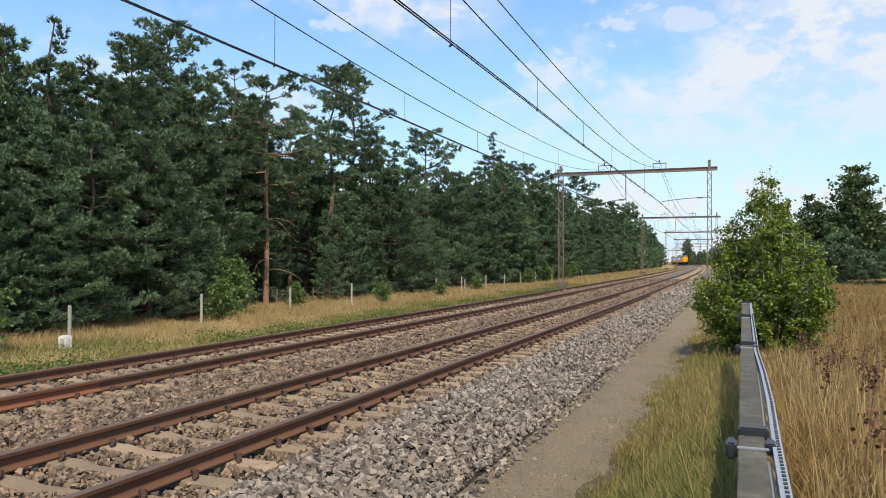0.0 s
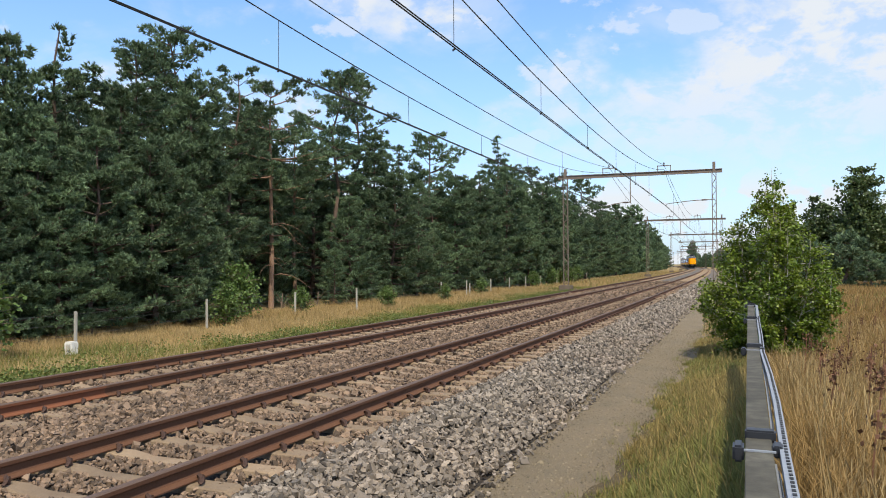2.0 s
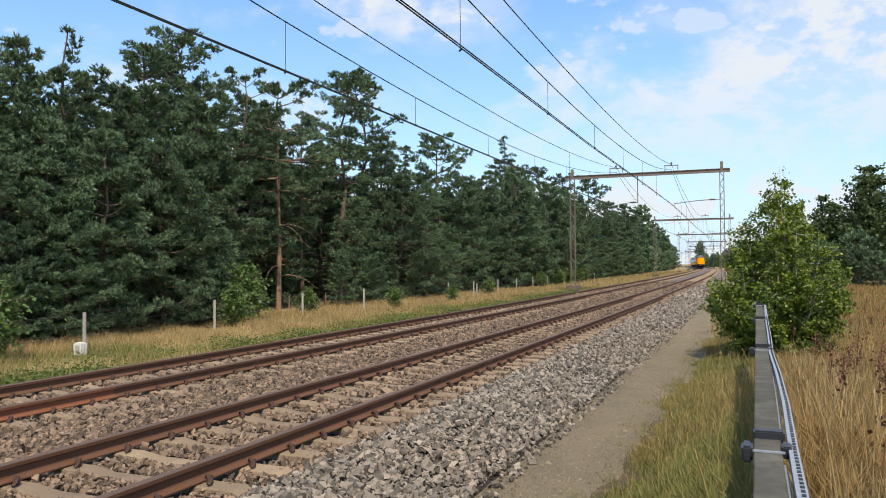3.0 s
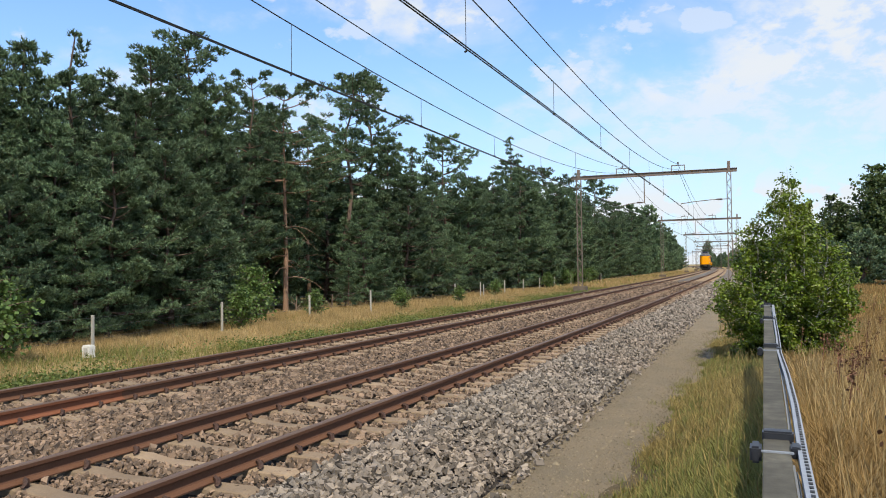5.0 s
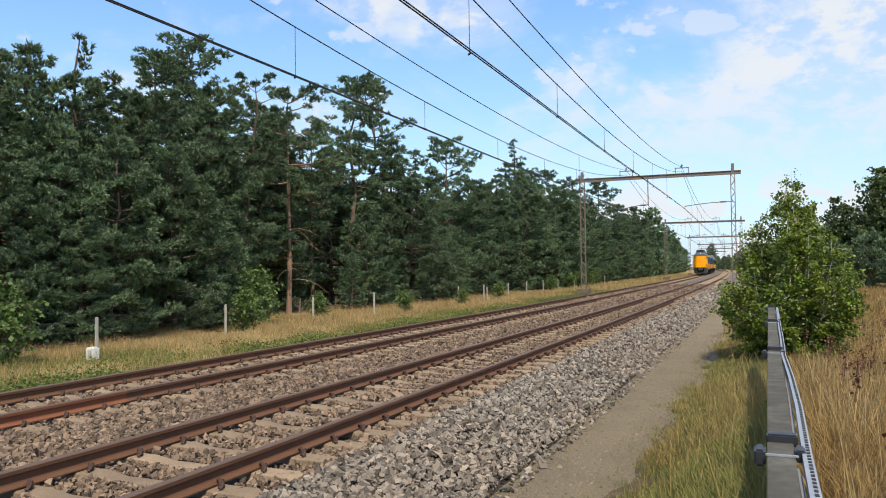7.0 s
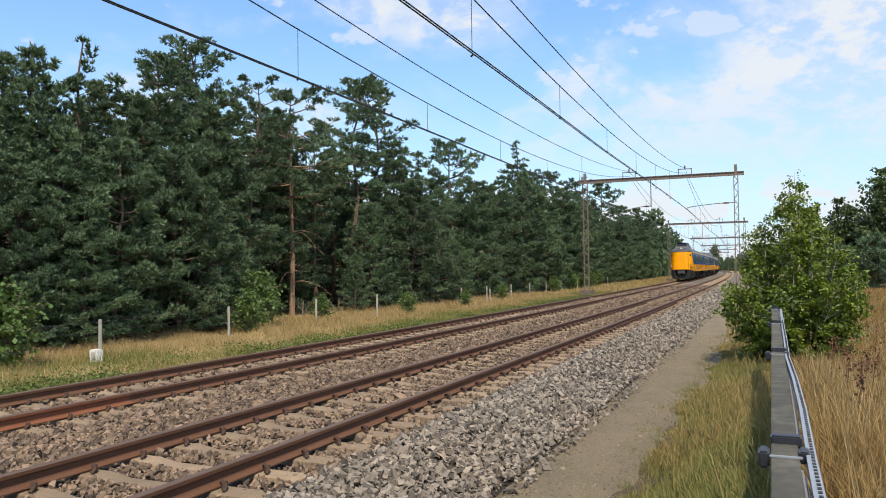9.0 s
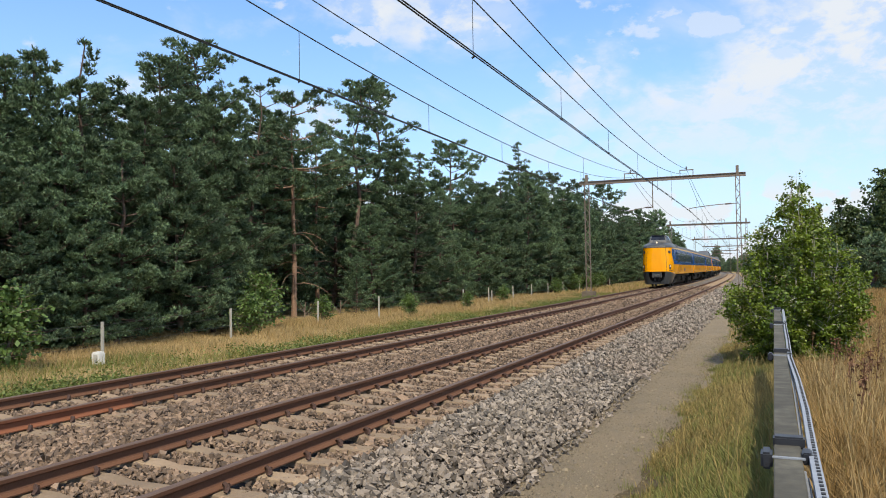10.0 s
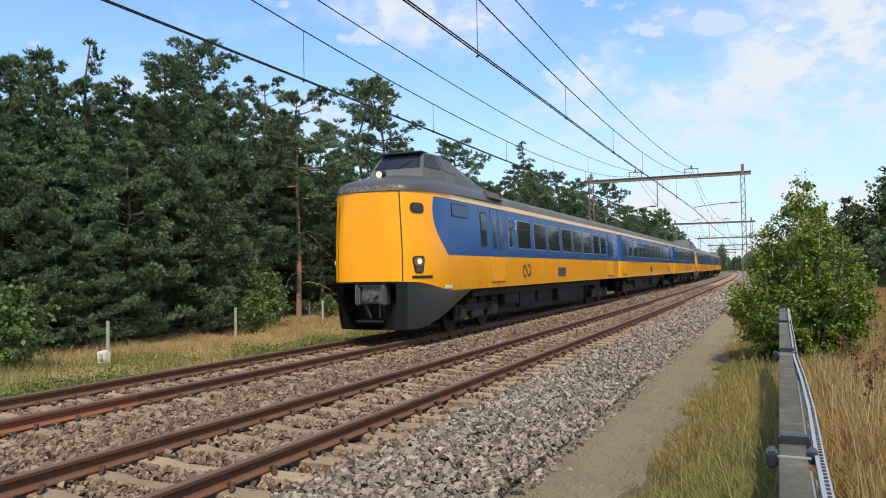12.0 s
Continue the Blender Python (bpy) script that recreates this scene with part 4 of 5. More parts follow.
def build_mid_car():
    c = thing("train_coach", "yellow and blue passenger coach of an electric train", "train car", "cars of the passing train")
    side, roof = shell(MID_LEN, False)
    part("body", side, None, c)
    part("roof", roof, None, c, "matt grey roof")
    for sx in (-1, 1):
        door(c, sx, 1.2, 2.45)
        for k in range(11):
            a = 3.2 + 1.85 * k
            window(c, sx, a, a + (1.45 if k % 4 else 1.2))
        door(c, sx, MID_LEN - 2.45, MID_LEN - 1.2)
        part("grille", panel(bmesh.new(), sx, 12.0, 13.0, 1.42, 1.74, .008, .02), DARKGRID, c)
        part("grille", panel(bmesh.new(), sx, 22.0, 22.8, 1.42, 1.70, .008, .02), DARKGRID, c)
        part("line_mark", panel(bmesh.new(), sx, 3.4, 8.6, 1.98, 2.02, .006, .005), SEAM, c)
    for y in (3.9, MID_LEN - 3.9):
        bogie(c, y)
    under_boxes(c, ((7.0, 9.0, .5), (9.4, 11.6, .45), (12.4, 14.2, .55), (15.0, 18.6, .48)))
    bm = bmesh.new()
    box(bm, 0, MID_LEN + .15, 2.45, 2.3, .34, 2.7, .06)
    part("bellows", bm, SEAM, c)
    return c


def on_rails(front, length, reverse=False, a=4.35, b=3.9):
    """The pose of a car whose front lies at that distance along the far track."""
    if reverse:
        a, b = b, a
    xa, ya, _ = at(front + a, 0, 1)
    xb, yb, _ = at(front + length - b, 0, 1)
    d = Vector((float(xb - xa), float(yb - ya), 0)).normalized()
    turn = math.atan2(-d.x, d.y)
    p = Vector((float(xa), float(ya), 0)) - d * a
    if reverse:
        p = p + d * length
        turn += math.pi
    return Matrix.Translation(p) @ Matrix.Rotation(turn, 4, "Z")


TRAIN = []      # car, its front behind the nose, length, reversed


def make_train():
    cab, mid = build_cab_car(), build_mid_car()
    behind = 0.0
    for unit in range(2):
        for kind, length, rev in ((cab, CAB_LEN, False), (mid, MID_LEN, False), (cab, CAB_LEN, True)):
            ob = kind if unit == 0 and not rev else copy_thing(kind, Matrix.Identity(4))
            TRAIN.append((ob, behind, length, rev))
            behind += length + JOINT
        behind += .5


make_train()
# ---- trees ----
def tufts(pos, way, size, blades, width, spread, g):
    """Rosettes of needles at pos, opening along way: short pointed blades in a round brush."""
    n = len(pos)
    d = way[:, None] + g.normal(0, spread, (n, blades, 3))
    d /= np.linalg.norm(d, axis=2)[..., None] + 1e-9
    side = np.cross(d, g.normal(size=(n, blades, 3)))
    side /= np.linalg.norm(side, axis=2)[..., None] + 1e-9
    ln = (size[:, None] * g.uniform(.65, 1.15, (n, blades)))[..., None]
    root = pos[:, None] - d * ln * .15
    w = (width * size)[:, None, None]
    v = np.stack([root + side * w * .5, root - side * w * .5, root + d * ln], 2)
    return v.reshape(-1, 3)


# rosettes on a pad, blades of a rosette, blade length, blade width as a share, sides of a limb
NEAR_PINE, MID_PINE, FAR_PINE = (15, 8, .205, .29, 4), (12, 5, .31, .36, 3), (5, 3, .62, .48, 3)


def pine(height, radius, bare, seed, detail=NEAR_PINE, thick=.13, fullness=1.0, tall=.72, crook=.15, stubs=0, leader=0.0, step=.47, pad=.33):
    """Trunk, limbs and crown of a Scots pine: needle rosettes in rounded pads along upswept branches; bare: height of the branchless stem."""
    g = np.random.default_rng(seed)
    per_pad, blades, length, width, sides = detail
    zs = np.linspace(0, height, 9)
    bend_x, bend_y = np.cumsum(g.normal(0, crook, 9)) * .5, np.cumsum(g.normal(0, crook, 9)) * .5
    bend_x -= bend_x[0]
    bend_y -= bend_y[0]
    trunk = tube(np.stack([bend_x, bend_y, zs], -1), 0, 7, thick * (1 - .93 * zs / height) + .012)
    limbs, centre, radii, out = [], [], [], []
    for k in range(stubs):                                  # dead boughs on the bare stem
        zb, a, L = g.uniform(1.0, bare), g.uniform(0, 6.28), g.uniform(.6, 2.2)
        t = np.linspace(0, 1, 5)
        limbs.append(tube(np.stack([np.cos(a) * L * t, np.sin(a) * L * t, zb + L * (.30 * t - .65 * t ** 2)], -1), 0, 4, .028 * (1 - .8 * t)))
    z, crown_top = bare, height - leader
    while z < crown_top - .2:
        u = (z - bare) / (crown_top - bare)
        reach = radius * min(1.0, .66 + 1.6 * u) * (1 - u) ** tall * (1.1 if g.random() > .25 else .72) + .16
        k = 5 if u < .8 else 4
        a0 = g.uniform(0, 6.28)
        for j in range(k):
            if g.random() > fullness * .9:
                continue
            a = a0 + j * 6.283 / k + g.normal(0, .28)
            L = reach * g.uniform(.6, 1.2)
            rise = g.uniform(-.16, .22) + .45 * u
            cx, cy = np.interp(z, zs, bend_x), np.interp(z, zs, bend_y)
            t = np.linspace(0, 1, 5)
            curve = np.stack([cx + np.cos(a) * L * t, cy + np.sin(a) * L * t, z + L * (rise * t + .30 * t ** 2 - .18 * t)], -1)
            lod = 1 if sides == 4 else 2
            limbs.append(tube(curve[::lod], 0, sides, (.008 + .030 * (1 - t) * (L / 2.2))[::lod]))
            m = 2 + int(L * 2.3)
            pt = g.uniform(.32, 1, m) ** .8
            pt[0] = .98
            lat = g.normal(0, .6, m) * (.40 * L * (1.08 - pt) + .06)
            centre.append(np.stack([cx + np.cos(a) * L * pt - np.sin(a) * lat, cy + np.sin(a) * L * pt + np.cos(a) * lat,
                                    np.interp(pt, t, curve[:, 2]) - np.abs(lat) * .10 + g.normal(0, .05, m)], -1))
            radii.append(g.uniform(.62, 1.15, m) * pad * (.62 + .38 * min(1, L / 1.8)))
            out.append(np.tile((np.cos(a), np.sin(a), .25), (m, 1)))
        z += g.uniform(.72, 1.3) * step
    k = 3 + int(leader * 3.2)                               # the leading shoot
    centre.append(np.stack([g.normal(0, .10, k) + bend_x[-1], g.normal(0, .10, k) + bend_y[-1], np.linspace(height - .1, crown_top - .25, k)], -1))
    radii.append(g.uniform(.17, .27, k))
    out.append(np.tile((0, 0, 1.0), (k, 1)))
    centre, radii, out = np.concatenate(centre), np.concatenate(radii), np.concatenate(out)
    n = len(centre)
    d = g.normal(size=(n, per_pad, 3))
    d[..., 2] = np.abs(d[..., 2]) * 1.1 - .35
    d /= np.linalg.norm(d, axis=2)[..., None]
    pos = centre[:, None] + d * (1.0, 1.0, .55) * radii[:, None, None] * g.uniform(.6, 1.05, (n, per_pad, 1))
    way = d * .8 + out[:, None] * .4 + (0, 0, .40)
    v = tufts(pos.reshape(-1, 3), way.reshape(-1, 3), g.uniform(.75, 1.2, n * per_pad) * length, blades, width, .60, g)
    crown = many_mesh("crown", v, np.arange(len(v)).reshape(-1, 3), [NEEDLE])
    return many_mesh("trunk", *join_tubes([trunk] + limbs), [BARK]), crown


def tree_kind(name, meshes, label, category, group):
    t = thing(name, label, category, group)
    for n, me in zip(("trunk", "crown"), meshes):
        part(n, me, None, t)
    return t


def leaf_cloud(pos, size, droop=.3, g=RNG):
    """Single leaves: bent diamonds of two triangles, anyhow turned."""
    n = len(pos)
    d = g.normal(size=(n, 3))
    d[:, 2] = d[:, 2] * .6 - droop
    d /= np.linalg.norm(d, axis=1)[:, None]
    side = np.cross(d, g.normal(size=(n, 3)))
    side /= np.linalg.norm(side, axis=1)[:, None]
    ln = (size * g.uniform(.7, 1.25, n))[:, None]
    v = np.stack([pos, pos + d * ln * .5 + side * ln * .38, pos + d * ln, pos + d * ln * .5 - side * ln * .38], 1)
    f = (np.array([(0, 1, 2), (0, 2, 3)])[None] + (np.arange(n) * 4)[:, None, None]).reshape(-1, 3)
    return v.reshape(-1, 3), f


def leafy(height, radius, stems, leaves, size, material, bark, seed, low=.05, spire=.0, lean=.25, thick=.05, flat=1.0, peak=(.80, .16)):
    """A many-stemmed leafy tree or bush: stems with twigs, leaves gathered on the twigs."""
    g = np.random.default_rng(seed)
    tubes, twigs = [], []
    for k in range(stems):
        a = g.uniform(0, 6.28)
        h = height * (g.uniform(.6, .95) if k else 1.0)
        r = radius * g.uniform(.1, .75) * lean * 2 * (1 if k else .2)
        t = np.linspace(0, 1, 7)
        c = np.stack([np.cos(a) * r * t + g.normal(0, .02, 7) * height * .3, np.sin(a) * r * t + g.normal(0, .02, 7) * height * .3, h * t], -1)
        c[0, :2] *= .1
        tubes.append(tube(c, 0, 5, thick * (1 - .9 * t) + .006))
        for j in range(int(30 * height / 4) + 8):
            u = g.uniform(low, 1) if j > 6 else g.uniform(.75, 1)
            p = np.array([np.interp(u, t, c[:, i]) for i in range(3)])
            w = radius * (np.sin(np.pi * np.clip(u * peak[0] + peak[1], 0, 1)) ** .7) * g.uniform(.35, 1.0)
            b = g.uniform(0, 6.28)
            e = p + np.array([np.cos(b) * w, np.sin(b) * w * flat, g.uniform(.05, .55) * w + spire * u])
            tubes.append(tube(np.stack([p, p + (e - p) * .5 + (0, 0, .05 * w), e]), 0, 3, (.012, .007, .003)))
            twigs.append((p, e))
    A, B = np.array([t[0] for t in twigs]), np.array([t[1] for t in twigs])
    i = g.integers(0, len(A), leaves)
    t = g.uniform(.25, 1.05, leaves)[:, None]
    pos = A[i] + (B[i] - A[i]) * t + g.normal(0, .055 * radius ** .5 + .02, (leaves, 3))
    pos[:, 2] = np.maximum(pos[:, 2], .03)
    v, f = leaf_cloud(pos, np.full(leaves, size), g=g)
    tv, tf = join_tubes(tubes)
    return many_mesh("stems", tv, tf, [bark]), many_mesh("foliage", v, f, [material])


def spot(s, off, z=GROUND_Z, turn=0.0, scale=1.0, track=1):
    x, y, h = (float(v) for v in at(s, off, track))
    return Matrix.Translation((x, y, z)) @ Matrix.Rotation(turn, 4, "Z") @ Matrix.Diagonal((scale, scale, scale, 1))


def make_forest():
    group = "pines of the forest edge"
    inside, distant, woods = "pines inside the forest", "pines along the distant bend", "pines of the distant woods"
    kinds = {
        "full": tree_kind("pine_tree", pine(9.4, 2.8, .4, 11), "dense dark green Scots pine branched to the ground", "tree", group),
        "full2": tree_kind("pine_tree", pine(8.6, 3.0, .3, 23, crook=.2), "broad dark green Scots pine with low spreading branches", "tree", group),
        "tall": tree_kind("pine_tree", pine(11.6, 3.0, 1.4, 35, tall=.62, crook=.2), "tall dense Scots pine with a rounded ragged top", "tree", group),
        "tall2": tree_kind("pine_tree", pine(12.2, 2.5, 3.0, 47, tall=.42, fullness=.8, crook=.28, step=.55), "tall crooked Scots pine with sparse upper branches", "tree", group),
        "stem": tree_kind("pine_tree", pine(10.4, 2.6, 5.6, 59, thick=.125, crook=.06, stubs=16, tall=.38, fullness=.85), "Scots pine with a bare orange-brown stem under its crown", "tree", group),
        "spiky": tree_kind("pine_tree", pine(10.4, 2.7, .5, 131, leader=1.4, tall=.62), "dense Scots pine with a thin bare leading shoot", "tree", group),
        "dome": tree_kind("pine_tree", pine(10.0, 2.9, .6, 143, tall=.46), "dense dark Scots pine with a domed crown", "tree", group),
        "open": tree_kind("pine_tree", pine(11.5, 2.0, 5.6, 155, tall=.36, fullness=.72, crook=.42, step=.42, thick=.15), "tall open-crowned Scots pine with crooked limbs against the sky", "tree", group),
        "back": tree_kind("pine_tree", pine(10.5, 2.9, .3, 61, MID_PINE), "dark pine inside the forest", "tree", inside),
        "back2": tree_kind("pine_tree", pine(11.3, 2.8, .8, 73, MID_PINE), "dark pine inside the forest", "tree", inside),
        "far": tree_kind("pine_tree", pine(10.2, 3.0, .3, 85, MID_PINE), "dark green pine along the distant bend", "tree", distant),
        "far2": tree_kind("pine_tree", pine(11.6, 2.8, .4, 97, MID_PINE, tall=.42), "dark green pine along the distant bend", "tree", distant),
        "wood": tree_kind("pine_tree", pine(10.2, 3.1, .3, 185, FAR_PINE, step=.7, pad=.55), "dark green pine of the woods on the horizon", "tree", woods),
        "wood2": tree_kind("pine_tree", pine(11.6, 2.9, .4, 197, FAR_PINE, tall=.42, step=.7, pad=.55), "dark green pine of the woods on the horizon", "tree", woods),
    }
    for c in kinds["stem"].children:
        if c.name.startswith("trunk"):
            c.data.materials[0] = BARK_RED
    used = set()

    def set_tree(k, m):
        if k not in used:
            used.add(k)
            kinds[k].matrix_basis = m
        else:
            copy_thing(kinds[k], Matrix.Identity(4)).matrix_basis = m

    def put(k, s, off, scale, turn, track=1):
        set_tree(k, spot(s, off, GROUND_Z, turn, scale, track))

    def stand(k, x, y, scale):
        set_tree(k, Matrix.Translation((x, y, GROUND_Z)) @ Matrix.Rotation(g.uniform(0, 6), 4, "Z") @ Matrix.Scale(scale, 4))
    for row in FRONT:
        put(*row)
    g = random.Random(5)
    for off in (-17.5, -21.5, -26.0):
        s = 8.0
        while s < 66:
            put(g.choice(("back", "back2")), s, off + g.uniform(-1, 1), g.uniform(.66, .86) * (.86 if s < 20 else 1.0), g.uniform(0, 6))
            s += g.uniform(3.2, 4.6)
    for off, step in ((-12.2, 3.9), (-16.0, 5.0), (-21, 7.5)):
        s = 64.0
        while s < (330 if off > -20 else 115):
            far = s > 170
            put(g.choice(("wood", "wood2") if far else ("far", "far2")), s, off + g.uniform(-1, 1), g.uniform(.74, 1.12) * float(np.interp(s, (64, 90, 130, 200, 290, 330), (.86, .92, 1.05, 1.2, 1.1, .7))), g.uniform(0, 6))
            s += g.uniform(step * .7, step * 1.3) * (1 + (s > 110) * .45 + (s > 180) * .4)
    # woods that close the view beyond the bend and behind the meadow
    for k in range(30):
        a, r = radians(g.uniform(-16, 60)), g.uniform(95, 150)
        x, y = r * math.sin(a) + 6, r * math.cos(a)
        stand(g.choice(("far", "far2")), max(x, 9 + .02 * y), y, g.uniform(.6, .85))
    s = 100.0
    while s < 360:
        for off in (15, 20):
            put(g.choice(("wood", "wood2")), s + g.uniform(-2, 2), off + g.uniform(-1, 2), g.uniform(.6, .8), g.uniform(0, 6), 0)
        s += 7.5
    s = 366.0
    while s < 600:
        put(g.choice(("wood", "wood2")), s, 11 + g.uniform(-1, 3), g.uniform(.55, .8), g.uniform(0, 6), 0)
        s += 6.5
    for k in range(26):
        stand(g.choice(("wood", "wood2")), g.uniform(-75, 30), g.uniform(400, 440), g.uniform(.9, 1.2))


# kind, distance along, offset from the far track, size, turn
FRONT = [
    ("tall", 16.2, -13.0, 0.79, 0.0), ("full", 14.8, -12.6, 0.93, 2.3), ("full2", 14.2, -10.9, 0.67, 4.6), ("full", 17.0, -13.0, 1.03, 0.6), ("spiky", 19.2, -12.8, 1.02, 2.9), ("full2", 16.8, -11.2, 0.80, 5.2),
    ("full2", 15.2, -10.6, 0.63, 1.2), ("full2", 18.8, -11.0, 0.79, 3.5), ("full", 22.0, -13.2, 0.95, 5.8), ("tall", 23.0, -13.4, 0.96, 1.9), ("open", 27.0, -14.6, 1.11, 4.2), ("full2", 22.0, -11.2, 0.81, 0.2),
    ("full2", 17.0, -10.4, 0.52, 2.5), ("tall2", 30.0, -14.6, 0.96, 4.8), ("full2", 23.5, -10.9, 0.62, 0.8), ("full", 27.0, -13.4, 1.01, 3.1), ("full", 36.0, -17.0, 1.12, 5.4), ("stem", 33.0, -13.6, 1.10, 1.4),
    ("stem", 38.5, -15.6, 1.01, 3.7), ("full", 42.8, -17.2, 1.07, 6.0), ("open", 43.0, -16.0, 1.25, 2.0), ("open", 48.2, -16.6, 1.37, 4.3), ("full", 45.5, -14.0, 1.17, 0.4), ("tall2", 56.2, -17.0, 0.96, 2.7),
    ("dome", 56.2, -13.6, 1.24, 5.0), ("full2", 39.5, -12.4, 0.73, 1.0), ("full2", 45.0, -12.4, 0.96, 3.3), ("full", 48.8, -12.2, 0.84, 5.6), ("full2", 57.8, -12.4, 1.10, 1.6), ("full", 64.0, -12.4, 1.08, 3.9),
    ("spiky", 74.2, -14.2, 1.47, 6.2), ("full", 76.5, -12.8, 1.33, 2.2), ("open", 95.0, -15.0, 1.26, 4.5), ("open", 111.8, -16.0, 1.31, 0.5), ("full2", 84.5, -12.3, 1.18, 2.8), ("dome", 124.0, -13.6, 1.61, 5.1),
    ("full", 100.5, -12.3, 1.22, 1.2), ("full2", 130.8, -12.4, 1.50, 3.5), ("full", 37.0, -12.2, 0.34, 5.8), ("full2", 40.5, -11.6, 0.34, 1.8), ("full2", 50.8, -11.2, 0.46, 4.1), ("full", 22.8, -14.6, 1.00, 0.1),
    ("tall", 26.0, -15.0, 1.01, 2.4), ("full", 28.8, -15.2, 1.16, 4.7), ("tall", 33.5, -16.2, 0.97, 0.7), ("full", 35.0, -15.8, 1.14, 3.0), ("full", 21.8, -15.0, 1.03, 5.3),
]
make_forest()


def birch_bush(seed):
    """Thin upright stems fanning out of one root, twigs with hanging leaves: wide below, narrow above, single shoots over the top."""
    g = np.random.default_rng(seed)
    height, tubes, twigs = 4.4, [], []

    def girth(u):
        return np.interp(u, (0, .06, .25, .43, .58, .74, .9, 1.0), (.85, 1.15, 1.50, 1.38, 1.18, .90, .52, .14))
    for k in range(44):
        a, reach = g.uniform(0, 6.28), g.uniform(.02, 1.0) ** .62
        top = height * (1.0 - .72 * reach ** 1.5) * g.uniform(.82, 1.03)
        t = np.linspace(0, 1, 8)
        r = girth(top / height * t * .92) * reach * t ** .6
        c = np.stack([np.cos(a) * r + g.normal(0, .02, 8), np.sin(a) * r + g.normal(0, .02, 8), top * t], -1)
        c[0, :2] = g.normal(0, .07, 2)
        tubes.append(tube(c, 0, 5, .020 * (1 - .88 * t) + .003))
        for j in range(24):
            u = g.uniform(.04, 1)
            p = np.array([np.interp(u, t, c[:, i]) for i in range(3)])
            w = girth(p[2] / height) * g.uniform(.18, .42)
            b = a + g.normal(0, 1.1)
            e = p + np.array([np.cos(b) * w, np.sin(b) * w, g.uniform(-.2, .75) * w])
            lim = girth(e[2] / height) / max(1e-6, math.hypot(e[0], e[1]))
            if lim < 1:
                e[:2] *= lim * g.uniform(.93, 1.08)
            tubes.append(tube(np.stack([p, (p + e) / 2 + (0, 0, .05 * w), e]), 0, 3, (.008, .005, .002)))
            twigs.append((p, e, 1.0))
        q = c[-1]
        twigs.append((c[-2], q + (g.normal(0, .05), g.normal(0, .05), g.uniform(.05, .28)), .4))
        tubes.append(tube(np.stack([q, q + (0, 0, .2)]), 0, 3, (.005, .002)))
    for k in range(170):                                    # low leafy skirt
        a, z = g.uniform(0, 6.28), g.uniform(.08, 1.0)
        r = girth(z / height)
        p, e = np.array([np.cos(a) * r * .4, np.sin(a) * r * .4, z + .15]), np.array([np.cos(a) * r * g.uniform(.7, 1.02), np.sin(a) * r * g.uniform(.7, 1.02), z - .08])
        tubes.append(tube(np.stack([p * (.3, .3, 1) - (0, 0, .1), p, e]), 0, 3, (.008, .006, .002)))
        twigs.append((p, e, 1.1))
    A, B, W = (np.array([t[i] for t in twigs]) for i in range(3))
    n = 66000
    i = g.choice(len(A), n, p=W / W.sum())
    t = g.uniform(.15, 1.06, n)[:, None]
    pos = A[i] + (B[i] - A[i]) * t + g.normal(0, .045, (n, 3))
    pos[:, 2] = np.maximum(pos[:, 2], .04)
    v, f = leaf_cloud(pos, np.full(n, .064), .45, g)
    return many_mesh("stems", *join_tubes(tubes), [BIRCH_BARK]), many_mesh("foliage", v, f, [BIRCH_LEAF])


def make_bushes():
    b = thing("birch_bush", "bright green young birch bush growing through the cable rail", "bush", "", Matrix.Translation((.28, 18.5, -.52)))
    st, fo = birch_bush(3)
    part("trunk", st, None, b, "thin pale birch stems")
    part("foliage", fo, None, b)
    # leafy birches behind the meadow
    far = thing("birch_tree", "tall leafy birch with pale stems behind the meadow", "tree", "trees behind the meadow", Matrix.Translation((10.4, 88, GROUND_Z)))
    st, fo = leafy(11.8, 4.3, 5, 16000, .34, FAR_LEAF, BIRCH_BARK, 8, low=.12, lean=.22, thick=.14)
    part("trunk", st, None, far)
    part("foliage", fo, None, far)
    for x, y, s, r in ((6.3, 92, .78, 2.0), (16.5, 90, .9, 4.0), (3.0, 96, .7, 1.0), (21, 94, 1.0, 3.0)):
        copy_thing(far, Matrix.Identity(4)).matrix_basis = Matrix.Translation((x, y, GROUND_Z)) @ Matrix.Rotation(r, 4, "Z") @ Matrix.Scale(s, 4)
    low = tree_kind("young_pine", pine(3.4, 1.9, .15, 301, MID_PINE), "low bluish-green young pine at the meadow's edge", "tree", "young pines by the meadow")
    spots = ((9.3, 74, .9), (11.2, 76, 1.0), (7.6, 80, 1.5), (13.6, 75, .95), (5.6, 82, 1.3))
    for i, (x, y, s) in enumerate(spots):
        m = Matrix.Translation((x, y, GROUND_Z)) @ Matrix.Rotation(i * 1.3, 4, "Z") @ Matrix.Scale(s, 4)
        (low if i == 0 else copy_thing(low, Matrix.Identity(4))).matrix_basis = m
    # small shrubs along the forest verge
    sh = thing("shrub", "small green leafy shrub on the forest verge", "bush", "shrubs on the forest verge")
    st, fo = leafy(1.5, .8, 7, 2600, .10, OAK_LEAF, TWIG, 5, low=.0, thick=.015)
    part("trunk", st, None, sh)
    part("foliage", fo, None, sh)
    for i, (x, y, s) in enumerate(SHRUBS):
        m = Matrix.Translation((x, y, GROUND_Z)) @ Matrix.Rotation(i * 2.1, 4, "Z") @ Matrix.Scale(s, 4)
        (sh if i == 0 else copy_thing(sh, Matrix.Identity(4))).matrix_basis = m


